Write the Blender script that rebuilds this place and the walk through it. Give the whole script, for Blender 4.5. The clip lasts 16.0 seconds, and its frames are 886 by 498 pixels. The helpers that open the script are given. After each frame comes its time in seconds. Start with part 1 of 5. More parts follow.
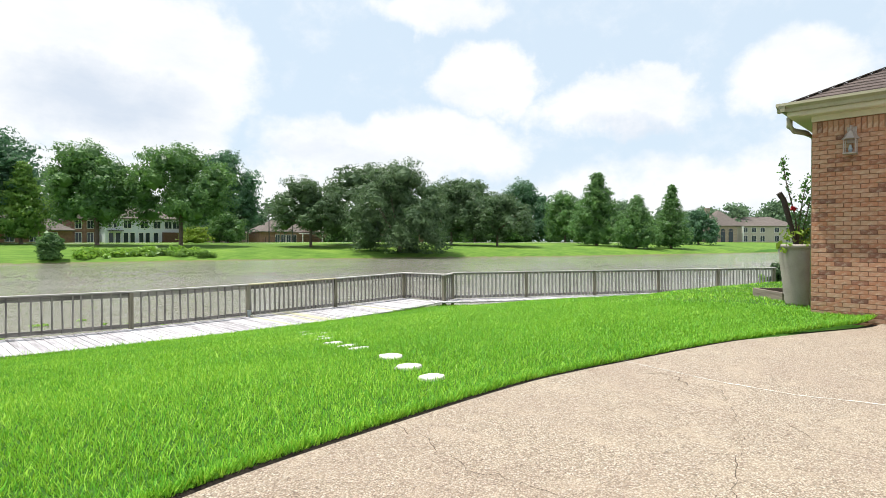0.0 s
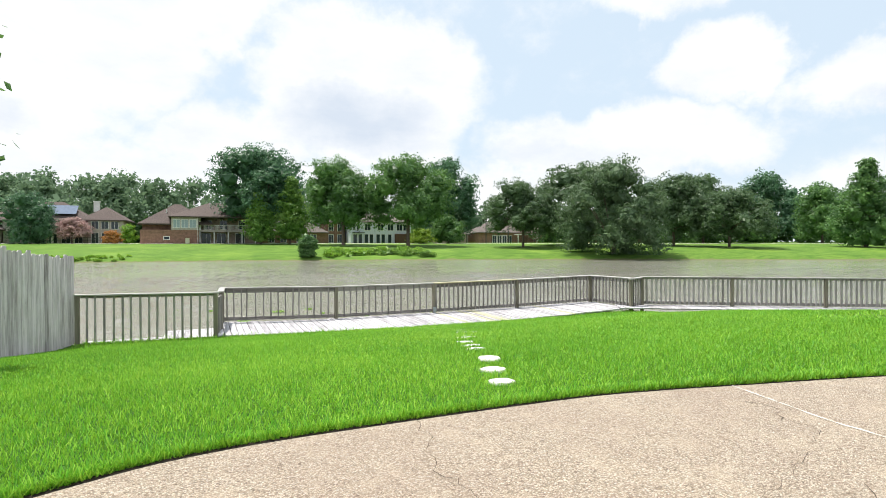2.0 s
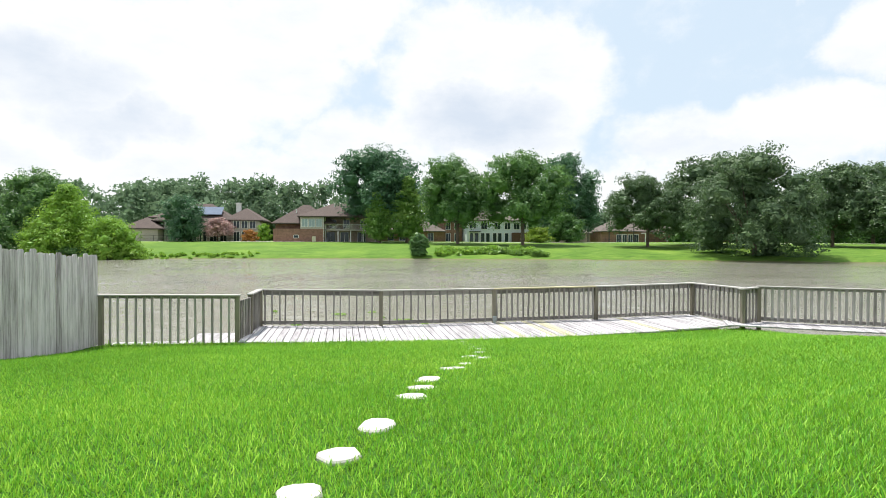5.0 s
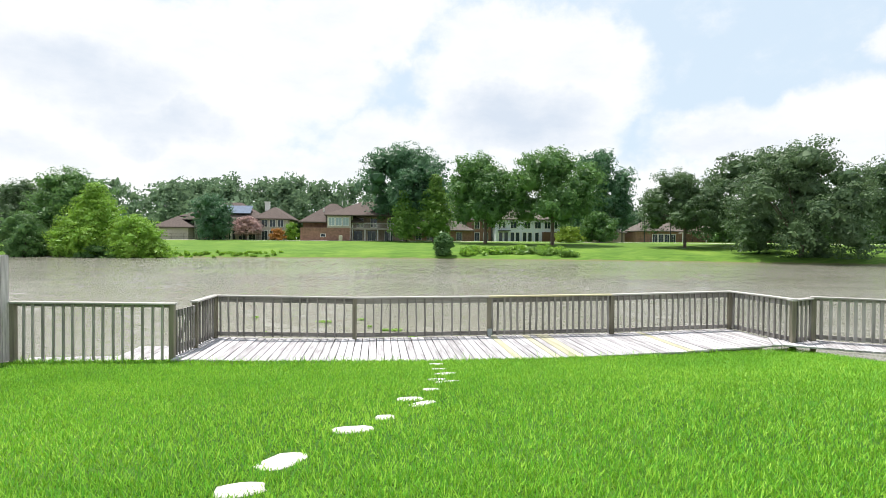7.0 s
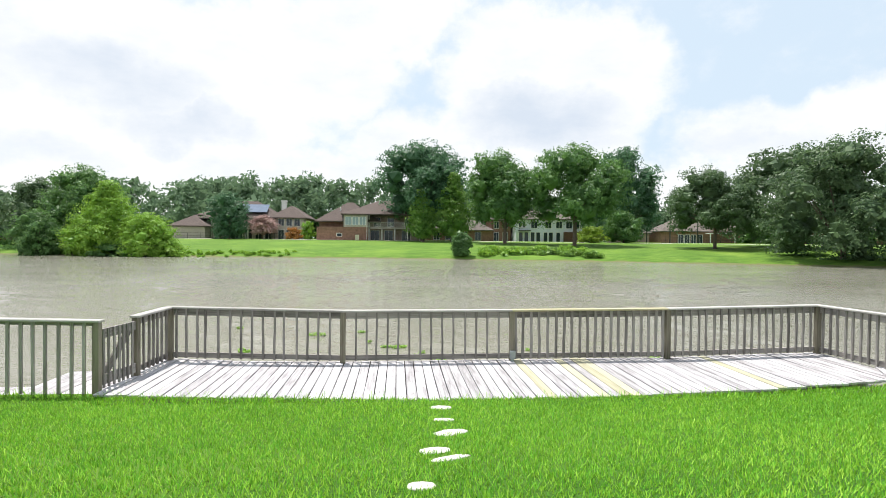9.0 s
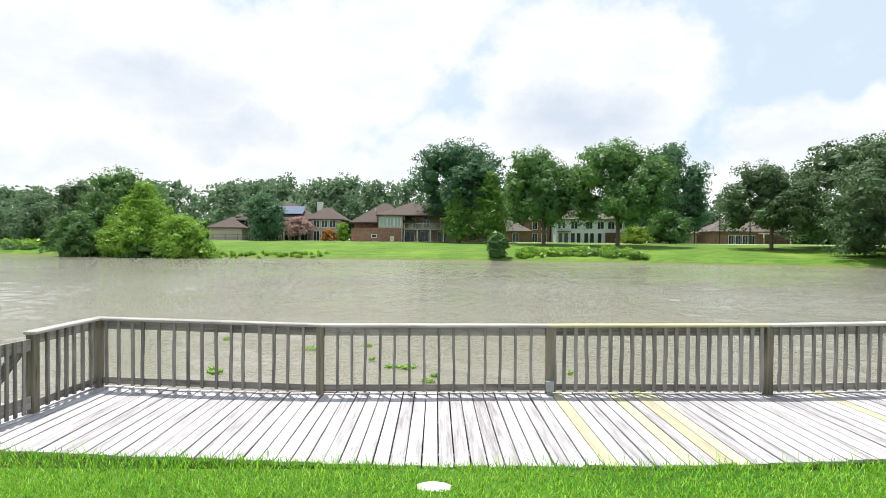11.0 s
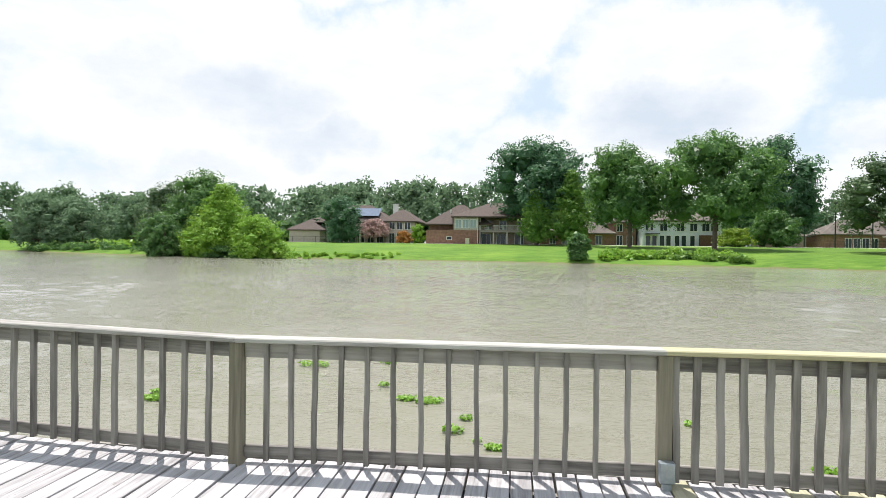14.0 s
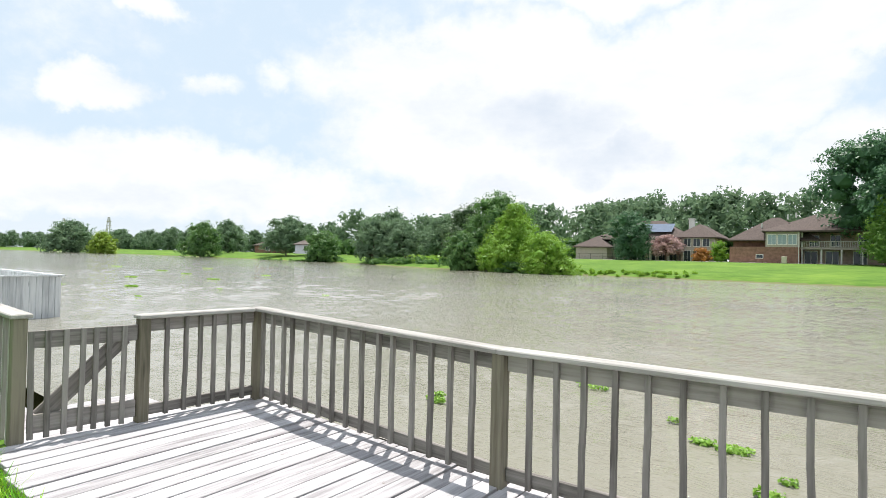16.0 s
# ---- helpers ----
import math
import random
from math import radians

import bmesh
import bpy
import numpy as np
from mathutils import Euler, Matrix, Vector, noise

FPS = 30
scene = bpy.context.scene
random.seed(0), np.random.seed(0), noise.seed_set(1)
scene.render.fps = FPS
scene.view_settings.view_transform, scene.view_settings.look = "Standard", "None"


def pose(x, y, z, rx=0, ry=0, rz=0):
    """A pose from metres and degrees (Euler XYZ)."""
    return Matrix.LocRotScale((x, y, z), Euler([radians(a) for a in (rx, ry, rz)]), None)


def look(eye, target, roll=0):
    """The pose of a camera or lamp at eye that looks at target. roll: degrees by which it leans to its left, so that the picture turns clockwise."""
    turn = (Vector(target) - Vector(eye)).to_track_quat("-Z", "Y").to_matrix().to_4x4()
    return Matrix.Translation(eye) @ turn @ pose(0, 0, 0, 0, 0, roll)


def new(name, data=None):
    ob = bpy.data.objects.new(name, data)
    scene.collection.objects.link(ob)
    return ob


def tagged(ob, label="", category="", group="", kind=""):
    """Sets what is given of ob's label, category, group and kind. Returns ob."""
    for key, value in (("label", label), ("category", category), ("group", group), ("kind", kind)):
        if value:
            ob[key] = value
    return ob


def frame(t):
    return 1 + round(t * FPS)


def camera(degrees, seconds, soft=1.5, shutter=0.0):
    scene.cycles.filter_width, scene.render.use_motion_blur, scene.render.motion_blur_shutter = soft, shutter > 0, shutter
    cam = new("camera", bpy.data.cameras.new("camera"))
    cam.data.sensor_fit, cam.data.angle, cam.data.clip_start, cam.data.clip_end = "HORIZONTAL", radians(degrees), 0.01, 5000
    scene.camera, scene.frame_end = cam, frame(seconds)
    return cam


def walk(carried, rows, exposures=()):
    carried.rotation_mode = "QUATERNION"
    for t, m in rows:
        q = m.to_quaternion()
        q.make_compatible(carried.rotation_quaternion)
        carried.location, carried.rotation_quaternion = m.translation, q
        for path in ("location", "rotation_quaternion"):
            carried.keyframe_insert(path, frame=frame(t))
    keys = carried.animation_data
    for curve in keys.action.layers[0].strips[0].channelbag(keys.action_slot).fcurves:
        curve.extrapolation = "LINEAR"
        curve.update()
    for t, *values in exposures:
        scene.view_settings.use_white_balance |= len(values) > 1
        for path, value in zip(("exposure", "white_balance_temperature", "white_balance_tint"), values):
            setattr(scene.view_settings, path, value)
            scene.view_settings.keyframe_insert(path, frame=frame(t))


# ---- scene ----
cam = camera(77.6, 16.0, soft=0.8)
PATH = [
    (0, (-1.121, -14.884, 2.148), (0.309, -13.486, 2.121), -0.0),
    (0.5, (-0.993, -15.119, 2.172), (0.263, -13.563, 2.147), -0.1),
    (1, (-0.783, -15.329, 2.176), (0.292, -13.642, 2.149), -0.0),
    (1.5, (-0.529, -15.522, 2.175), (0.372, -13.737, 2.149), -0.0),
    (2, (-0.212, -15.669, 2.198), (0.575, -13.83, 2.172), 0.0),
    (2.5, (0.105, -15.672, 2.207), (0.813, -13.802, 2.181), 0.0),
    (3, (0.453, -15.497, 2.22), (1.112, -13.609, 2.193), 0.1),
    (3.5, (0.895, -15.266, 2.238), (1.484, -13.355, 2.209), 0.1),
    (4, (1.299, -14.965, 2.232), (1.81, -13.032, 2.202), 0.2),
    (4.5, (1.76, -14.658, 2.222), (2.181, -12.703, 2.192), 0.2),
    (7, (3.674, -12.333, 2.219), (3.909, -10.347, 2.185), 0.4),
    (7.5, (3.883, -11.714, 2.216), (4.081, -9.724, 2.181), 0.4),
    (8, (4.005, -11.056, 2.226), (4.189, -9.064, 2.191), 0.4),
    (8.5, (4.072, -10.445, 2.225), (4.245, -8.453, 2.189), 0.5),
    (9, (4.112, -9.827, 2.203), (4.278, -7.834, 2.168), 0.6),
    (9.5, (4.207, -9.178, 2.177), (4.329, -7.182, 2.142), 0.6),
    (12, (4.931, -6.015, 1.882), (4.943, -4.015, 1.857), 0.5),
    (12.5, (5.001, -5.355, 1.787), (5.012, -3.355, 1.763), 0.5),
    (13, (5.094, -4.696, 1.727), (5.109, -2.696, 1.705), 0.6),
    (13.5, (5.13, -4.193, 1.677), (5.096, -2.193, 1.656), 0.7),
    (14, (5.193, -3.837, 1.628), (4.933, -1.854, 1.613), 0.7),
    (14.5, (5.165, -3.576, 1.586), (4.566, -1.667, 1.574), 1.05),
    (15, (5.156, -3.447, 1.570), (4.271, -1.653, 1.572), 1.2),
    (15.5, (5.100, -3.299, 1.547), (4.017, -1.618, 1.561), 1.35),
    (16, (5.095, -3.272, 1.543), (3.899, -1.668, 1.573), 1.35),
]
walk(cam, [(t, look(eye, target, roll)) for t, eye, target, roll in PATH], [(0.0, 0.35), (16.0, 0.35)])

# ---- world, sun ----
SUN = Vector((-0.16, 0.27, 0.95)).normalized()
world = bpy.data.worlds.new("world")
scene.world = world
world.use_nodes = True


class Nodes:
    """A short way to write node trees."""

    def __init__(self, tree):
        self.t = tree
        tree.nodes.clear()

    def n(self, kind, props=None, **ins):
        node = self.t.nodes.new(kind)
        for k, v in (props or {}).items():
            setattr(node, k, v)
        for k, v in ins.items():
            key = int(k[1:]) if k[0] == "i" and k[1:].isdigit() else k.replace("_", " ")
            sock = node.inputs[key]
            if isinstance(v, bpy.types.NodeSocket):
                self.t.links.new(v, sock)
            else:
                sock.default_value = v
        return node

    def math(self, op, a, b=0.0, c=None, clamp=False):
        ins = {"i0": a, "i1": b}
        if c is not None:
            ins["i2"] = c
        return self.n("ShaderNodeMath", {"operation": op, "use_clamp": clamp}, **ins).outputs[0]

    def mix(self, f, a, b, blend="MIX"):
        m = self.n("ShaderNodeMix", {"data_type": "RGBA", "blend_type": blend, "clamp_factor": True})
        for i, v in ((0, f), (6, a), (7, b)):
            if isinstance(v, bpy.types.NodeSocket):
                self.t.links.new(v, m.inputs[i])
            else:
                m.inputs[i].default_value = v if i == 0 else (*v[:3], 1)
        return m.outputs[2]

    def ramp(self, f, stops):
        r = self.n("ShaderNodeValToRGB", Fac=f)
        e = r.color_ramp.elements
        while len(e) < len(stops):
            e.new(0.5)
        for i, (p, c) in enumerate(stops):
            e[i].position = p
            e[i].color = (*c, 1) if hasattr(c, "__len__") else (c, c, c, 1)
        return r.outputs[0]

    def noise(self, vec, scale, detail=4, rough=0.55, out=0):
        return self.n("ShaderNodeTexNoise", Vector=vec, Scale=scale, Detail=detail, Roughness=rough).outputs[out]

    def scale(self, vec, s):
        return self.n("ShaderNodeMapping", Vector=vec, Scale=s).outputs[0]


w = Nodes(world.node_tree)
direction = w.n("ShaderNodeTexCoord").outputs["Generated"]
sky = w.n("ShaderNodeTexSky", {"sky_type": "NISHITA", "sun_disc": False, "sun_elevation": math.asin(SUN.z), "sun_rotation": math.atan2(SUN.x, SUN.y),
                               "air_density": 1.0, "dust_density": 2.0, "ozone_density": 1.5}).outputs[0]
warp = w.n("ShaderNodeVectorMath", {"operation": "SUBTRACT"}, i0=w.noise(direction, 5.5, 6, 0.6, 1), i1=(0.5, 0.5, 0.5)).outputs[0]
warped = w.n("ShaderNodeVectorMath", {"operation": "MULTIPLY_ADD"}, i0=warp, i1=(0.22, 0.22, 0.16), i2=direction).outputs[0]
sx = w.n("ShaderNodeSeparateXYZ", Vector=warped)
azim = w.math("ARCTAN2", sx.outputs[0], sx.outputs[1])
flat = w.math("SQRT", w.math("ADD", w.math("MULTIPLY", sx.outputs[0], sx.outputs[0]), w.math("MULTIPLY", sx.outputs[1], sx.outputs[1])))
elev = w.math("ARCTAN2", sx.outputs[2], flat)
# clouds: bearing to the right of +y, height, half width, half height, weight (degrees)
CLOUDS = [(15.5, 15, 14, 8.6, 1.2), (3, 9.5, 12, 5.5, 0.9), (-27, 14, 25, 10.5, 1.2), (-9, 18, 10, 7, 0.95), (50.5, 16, 5.8, 4.2, 1.15), (62.5, 13.0, 9.5, 3.5, 1.0), (67.5, 15.2, 4.5, 2.4, 0.8), (79, 14, 7, 4.2, 0.85), (41, 9.5, 15, 4.2, 1.05), (45, 22.5, 8, 2.6, 0.8), (0, 4, 60, 6, 0.9), (0, 22.5, 9, 4.5, 0.9), (-40, 18, 14, 5, 0.75),
          (-62, 6.5, 25, 4.5, 0.95), (-70, 14.3, 5.5, 2.6, 0.95), (-60.5, 16, 3.2, 1.2, 0.42), (-55, 17.5, 3.0, 1.2, 0.36), (-66, 21.2, 4, 1.4, 0.7), (38, 27, 9, 3, 0.9), (-20, 29, 24, 6, 1.0), (75, 4.5, 30, 4.5, 0.6), (0, 45, 40, 12, 0.7), (120, 30, 40, 22, 0.7), (-130, 35, 40, 25, 0.7), (178, 20, 30, 15, 0.8)]
HOLES = [(14, 12.3, 10.5, 3.6, 1.2), (19, 11.2, 6, 2.4, 0.6), (-27, 13.2, 11, 3.0, 0.8), (-20, 10.2, 7, 2.2, 0.9), (-36, 15, 6, 2.4, 0.5), (-8, 6.5, 16, 1.5, 0.35), (34, 8.5, 9, 1.6, 0.45), (65, 10.2, 7, 1.8, 0.75), (-33, 6.5, 12, 1.5, 0.4), (-64, 5, 12, 1.4, 0.35)]


def blobs(rows):
    total = None
    for a, e, wa, we, weight in rows:
        da = w.math("MULTIPLY", w.math("SUBTRACT", azim, radians(a)), 1 / radians(wa))
        de = w.math("MULTIPLY", w.math("SUBTRACT", elev, radians(e)), 1 / radians(we))
        d = w.math("ADD", w.math("MULTIPLY", da, da), w.math("MULTIPLY", de, de))
        one = w.math("MULTIPLY", w.math("SUBTRACT", 1.0, d, clamp=True), weight)
        total = one if total is None else w.math("MAXIMUM", total, one)
    return total


puffs = blobs(CLOUDS)
grey = blobs(HOLES)
fine = w.noise(w.scale(direction, (1, 1, 1.35)), 13.0, 9, 0.62)
wide = w.noise(w.scale(direction, (1, 1, 2.2)), 2.6, 5, 0.55)
haze = w.math("MULTIPLY", w.math("SUBTRACT", 0.16, elev), 3.0, clamp=True)
cover = w.math("ADD", puffs, w.math("MULTIPLY", w.math("SUBTRACT", wide, 0.5), 0.7))
cover = w.math("ADD", cover, w.math("MULTIPLY", w.math("SUBTRACT", fine, 0.5), 1.15))
cover = w.n("ShaderNodeMapRange", {"interpolation_type": "SMOOTHSTEP"}, Value=cover, i1=-0.10, i2=0.62).outputs[0]
shade = w.math("MULTIPLY", w.math("ADD", w.math("MULTIPLY", grey, 0.75), w.math("MULTIPLY", w.math("SUBTRACT", w.noise(w.scale(direction, (1, 1, 2.4)), 6.5, 8, 0.62), 0.45), 1.35)), 1.0, clamp=True)
cloud = w.mix(shade, (0.95, 0.965, 0.985), (0.66, 0.735, 0.84))
blue = w.mix(haze, w.mix(0.86, w.mix(1.0, sky, (0.12, 0.12, 0.12), "MULTIPLY"), (0.70, 0.83, 0.95)), (0.80, 0.87, 0.95))
both = w.mix(w.math("MAXIMUM", cover, w.math("MULTIPLY", haze, 0.5)), blue, cloud)
bg = w.n("ShaderNodeBackground", Color=both, Strength=0.86)
w.n("ShaderNodeOutputWorld", Surface=bg.outputs[0])

sun = new("sun", bpy.data.lights.new("sun", "SUN"))
sun.data.energy, sun.data.angle, sun.data.color = 5.0, radians(0.5), (1.0, 0.96, 0.9)
sun.matrix_world = look(SUN * 100, (0, 0, 0))


# ---- materials ----
def material(name, build, rough=0.8, metal=0.0, spec=0.3):
    m = bpy.data.materials.new(name)
    m.use_nodes = True
    g = Nodes(m.node_tree)
    co = g.n("ShaderNodeTexCoord").outputs["Object"]
    color, height, strength = build(g, co)
    ins = {"Base_Color": color, "Roughness": rough, "Metallic": metal, "Specular_IOR_Level": spec}
    if height is not None:
        ins["Normal"] = g.n("ShaderNodeBump", Strength=strength[0], Distance=strength[1], Height=height).outputs[0]
    b = g.n("ShaderNodeBsdfPrincipled", **{k: v for k, v in ins.items()})
    g.n("ShaderNodeOutputMaterial", Surface=b.outputs[0])
    return m


def plain(name, col, rough=0.7, metal=0.0, vary=0.15, scale=3.0, bump=0.2):
    dark = tuple(c * (1 - vary * 2) for c in col)
    light = tuple(min(1, c * (1 + vary)) for c in col)

    def build(g, co):
        a = g.noise(co, scale, 5)
        b = g.noise(co, scale * 14, 4)
        f = g.math("ADD", g.math("MULTIPLY", a, 0.65), g.math("MULTIPLY", b, 0.35))
        return g.ramp(f, [(0.3, dark), (0.7, light)]), b, (bump, 0.01)
    return material(name, build, rough, metal)


def weathered(name, dark, light, scars=0.0, axis=0, bump=0.5):
    """Old grey timber; the grain runs along the given local axis."""
    def build(g, co):
        rnd = g.n("ShaderNodeObjectInfo").outputs["Random"]
        offset = g.n("ShaderNodeCombineXYZ", X=g.math("MULTIPLY", rnd, 37.0), Y=g.math("MULTIPLY", rnd, 91.0), Z=g.math("MULTIPLY", rnd, 11.0)).outputs[0]
        co = g.n("ShaderNodeVectorMath", {"operation": "ADD"}, i0=co, i1=offset).outputs[0]
        s = [34.0, 34.0, 34.0]
        s[axis] = 1.6
        grain = g.noise(g.scale(co, tuple(s)), 1.0, 6, 0.65)
        s2 = [9.0, 9.0, 9.0]
        s2[axis] = 1.2
        blotch = g.noise(g.scale(co, tuple(s2)), 1.0, 4, 0.6)
        f = g.math("ADD", g.math("MULTIPLY", grain, 0.55), g.math("MULTIPLY", blotch, 0.45))
        f = g.math("ADD", f, g.math("MULTIPLY", g.math("SUBTRACT", rnd, 0.5), 0.16))
        c = g.ramp(f, [(0.33, dark), (0.47, tuple((a + b) / 2 for a, b in zip(dark, light))), (0.62, light)])
        knots = g.n("ShaderNodeTexVoronoi", Vector=g.scale(co, tuple(0.9 if i == axis else 6.0 for i in range(3))), Scale=1.0).outputs[0]
        k = g.ramp(knots, [(0.03, 1.0), (0.09, 0.0)])
        c = g.mix(g.math("MULTIPLY", k, 0.6), c, tuple(x * 0.45 for x in dark))
        if scars:
            s3 = [30.0, 30.0, 30.0]
            s3[axis] = 7.0
            worn = g.ramp(g.noise(g.scale(co, tuple(s3)), 1.0, 7, 0.7), [(0.60, 0.0), (0.68, 1.0)])
            patch = g.ramp(g.noise(co, 2.2, 4, 0.6), [(0.45, 0.15), (0.62, 1.0)])
            c = g.mix(g.math("MULTIPLY", g.math("MULTIPLY", worn, patch), scars), c, (0.17, 0.135, 0.115))
        return c, g.math("SUBTRACT", grain, g.math("MULTIPLY", k, 0.5)), (bump, 0.006)
    return material(name, build, 0.85, 0, 0.2)


GREY_D, GREY_L = (0.11, 0.10, 0.092), (0.36, 0.335, 0.31)
deck_x = weathered("deck_wood_x", (0.22, 0.205, 0.20), (0.43, 0.41, 0.41), axis=0)
deck_y = weathered("deck_wood_y", (0.23, 0.215, 0.22), (0.54, 0.525, 0.54), 0.8, axis=1, bump=0.7)
deck_new = weathered("deck_wood_new", (0.33, 0.31, 0.21), (0.47, 0.45, 0.33), axis=1, bump=0.3)
rail_x = weathered("rail_wood_x", GREY_D, GREY_L, axis=0)
rail_y = weathered("rail_wood_y", GREY_D, GREY_L, axis=1)
rail_z = weathered("rail_wood_z", (0.12, 0.11, 0.10), (0.31, 0.29, 0.27), axis=2)
picket_z = weathered("picket_wood", (0.19, 0.175, 0.16), (0.46, 0.435, 0.41), axis=2)
post_z = weathered("post_wood", (0.10, 0.09, 0.065), (0.26, 0.235, 0.18), axis=2)
cap_new = weathered("cap_wood_new", (0.32, 0.285, 0.18), (0.48, 0.44, 0.29), axis=0, bump=0.3)
cap_x = weathered("cap_wood", (0.24, 0.225, 0.21), (0.46, 0.445, 0.42), axis=0)
fence_z = weathered("fence_wood", (0.25, 0.215, 0.22), (0.72, 0.655, 0.675), 0.5, axis=2, bump=0.9)
far_dock = weathered("far_dock_wood", (0.45, 0.46, 0.48), (0.72, 0.73, 0.75), axis=2)


def grass_blades(g, co):
    r = g.n("ShaderNodeNewGeometry").outputs["Random Per Island"]
    a = g.noise(co, 0.7, 3)
    c = g.ramp(r, [(0.0, (0.055, 0.19, 0.012)), (0.45, (0.085, 0.30, 0.018)), (0.85, (0.14, 0.42, 0.03)), (1.0, (0.30, 0.46, 0.10))])
    c2 = g.mix(g.ramp(a, [(0.4, 0.0), (0.65, 1.0)]), c, (0.13, 0.36, 0.03))
    return c2, None, None


def leafy(name, cols, gloss=0.5, own=0.34, thin=0.3):
    m = bpy.data.materials.new(name)
    m.use_nodes = True
    g = Nodes(m.node_tree)
    r = g.n("ShaderNodeNewGeometry").outputs["Random Per Island"]
    co = g.n("ShaderNodeTexCoord").outputs["Object"]
    n = g.noise(co, 0.35, 3)
    f = g.math("ADD", g.math("MULTIPLY", r, own), g.math("MULTIPLY", n, 1.05 - own), clamp=True)
    c = g.ramp(f, [(0.05, cols[0]), (0.45, cols[1]), (0.95, cols[2])])
    d = g.n("ShaderNodeBsdfPrincipled", Base_Color=c, Roughness=gloss, Specular_IOR_Level=0.35)
    t = g.n("ShaderNodeBsdfTranslucent", Color=g.mix(0.5, c, (c_ := tuple(min(1, x * 1.5) for x in cols[2]))))
    s = g.n("ShaderNodeMixShader", Fac=thin, i1=d.outputs[0], i2=t.outputs[0])
    g.n("ShaderNodeOutputMaterial", Surface=s.outputs[0])
    return m


blade_mat = leafy("grass_blade", [(0.014, 0.085, 0.003), (0.096, 0.355, 0.011), (0.47, 0.71, 0.075)], 0.5, 0.55, 0.16)


def lawn_build(g, co):
    a = g.noise(co, 0.25, 4)
    b = g.noise(g.scale(co, (1, 1, 1)), 30.0, 5, 0.7)
    f = g.math("ADD", g.math("MULTIPLY", a, 0.5), g.math("MULTIPLY", b, 0.5))
    c = g.ramp(f, [(0.32, (0.022, 0.062, 0.008)), (0.5, (0.04, 0.115, 0.012)), (0.68, (0.075, 0.18, 0.022))])
    mid = g.noise(g.scale(co, (0.55, 1.6, 1.0)), 1.0, 6, 0.68)
    cf = g.ramp(g.math("ADD", g.math("MULTIPLY", f, 0.45), g.math("MULTIPLY", mid, 0.55)), [(0.34, (0.04, 0.095, 0.014)), (0.48, (0.085, 0.17, 0.022)), (0.58, (0.13, 0.22, 0.035)), (0.70, (0.26, 0.30, 0.09))])
    c = g.mix(g.math("GREATER_THAN", g.n("ShaderNodeSeparateXYZ", Vector=co).outputs[1], 20.0), c, cf)
    pos = g.n("ShaderNodeSeparateXYZ", Vector=co)
    wear = g.math("MULTIPLY", g.ramp(g.noise(co, 0.12, 4), [(0.5, 0.0), (0.7, 1.0)]), 0.35)
    c = g.mix(wear, c, (0.24, 0.36, 0.05))
    mud = g.math("LESS_THAN", pos.outputs[2], g.math("ADD", -0.38, g.math("MULTIPLY", g.noise(co, 0.8, 4, 0.6), 0.42)))
    c = g.mix(mud, c, (0.145, 0.155, 0.065))
    return c, b, (0.6, 0.03)


lawn = material("lawn", lawn_build, 0.9, 0, 0.15)


def pebbles(g, co):
    v = g.n("ShaderNodeTexVoronoi", Vector=co, Scale=120.0)
    v2 = g.n("ShaderNodeTexVoronoi", Vector=co, Scale=330.0)
    tone = g.n("ShaderNodeSeparateColor", Color=v.outputs["Color"]).outputs[0]
    tone = g.math("ADD", g.math("MULTIPLY", tone, 0.72), g.math("MULTIPLY", g.noise(co, 26.0, 4, 0.7), 0.28))
    c = g.ramp(tone, [(0.08, (0.12, 0.085, 0.06)), (0.22, (0.42, 0.32, 0.235)), (0.5, (0.60, 0.485, 0.365)), (0.72, (0.72, 0.62, 0.485)), (0.92, (0.88, 0.82, 0.72))])
    gap = g.ramp(v.outputs["Distance"], [(0.40, 0.0), (0.72, 1.0)])
    c = g.mix(g.math("MULTIPLY", gap, 0.62), c, (0.19, 0.145, 0.105))
    sand = g.ramp(g.noise(co, 4.0, 6, 0.7), [(0.5, 0.0), (0.72, 1.0)])
    c = g.mix(g.math("MULTIPLY", sand, 0.45), c, (0.72, 0.59, 0.44))
    stain = g.ramp(g.noise(co, 0.9, 6, 0.65), [(0.42, 0.0), (0.68, 1.0)])
    c = g.mix(g.math("MULTIPLY", stain, 0.30), c, (0.40, 0.29, 0.23))
    h = g.math("SUBTRACT", 1.0, g.math("ADD", v.outputs["Distance"], g.math("MULTIPLY", v2.outputs["Distance"], 0.35)))
    return c, h, (1.0, 0.014)


patio_mat = material("exposed_aggregate", pebbles, 0.75, 0, 0.3)
crack_mat = plain("crack_dirt", (0.12, 0.09, 0.065), 0.95)
joint_mat = plain("joint_mortar", (0.62, 0.58, 0.52), 0.9)
soil = plain("soil", (0.022, 0.015, 0.010), 0.95, vary=0.3, scale=12, bump=0.8)
stone_mat = plain("stepping_stone", (0.62, 0.59, 0.55), 0.8, vary=0.2, scale=6)
mortar = plain("mortar", (0.33, 0.185, 0.12), 0.95, scale=9)


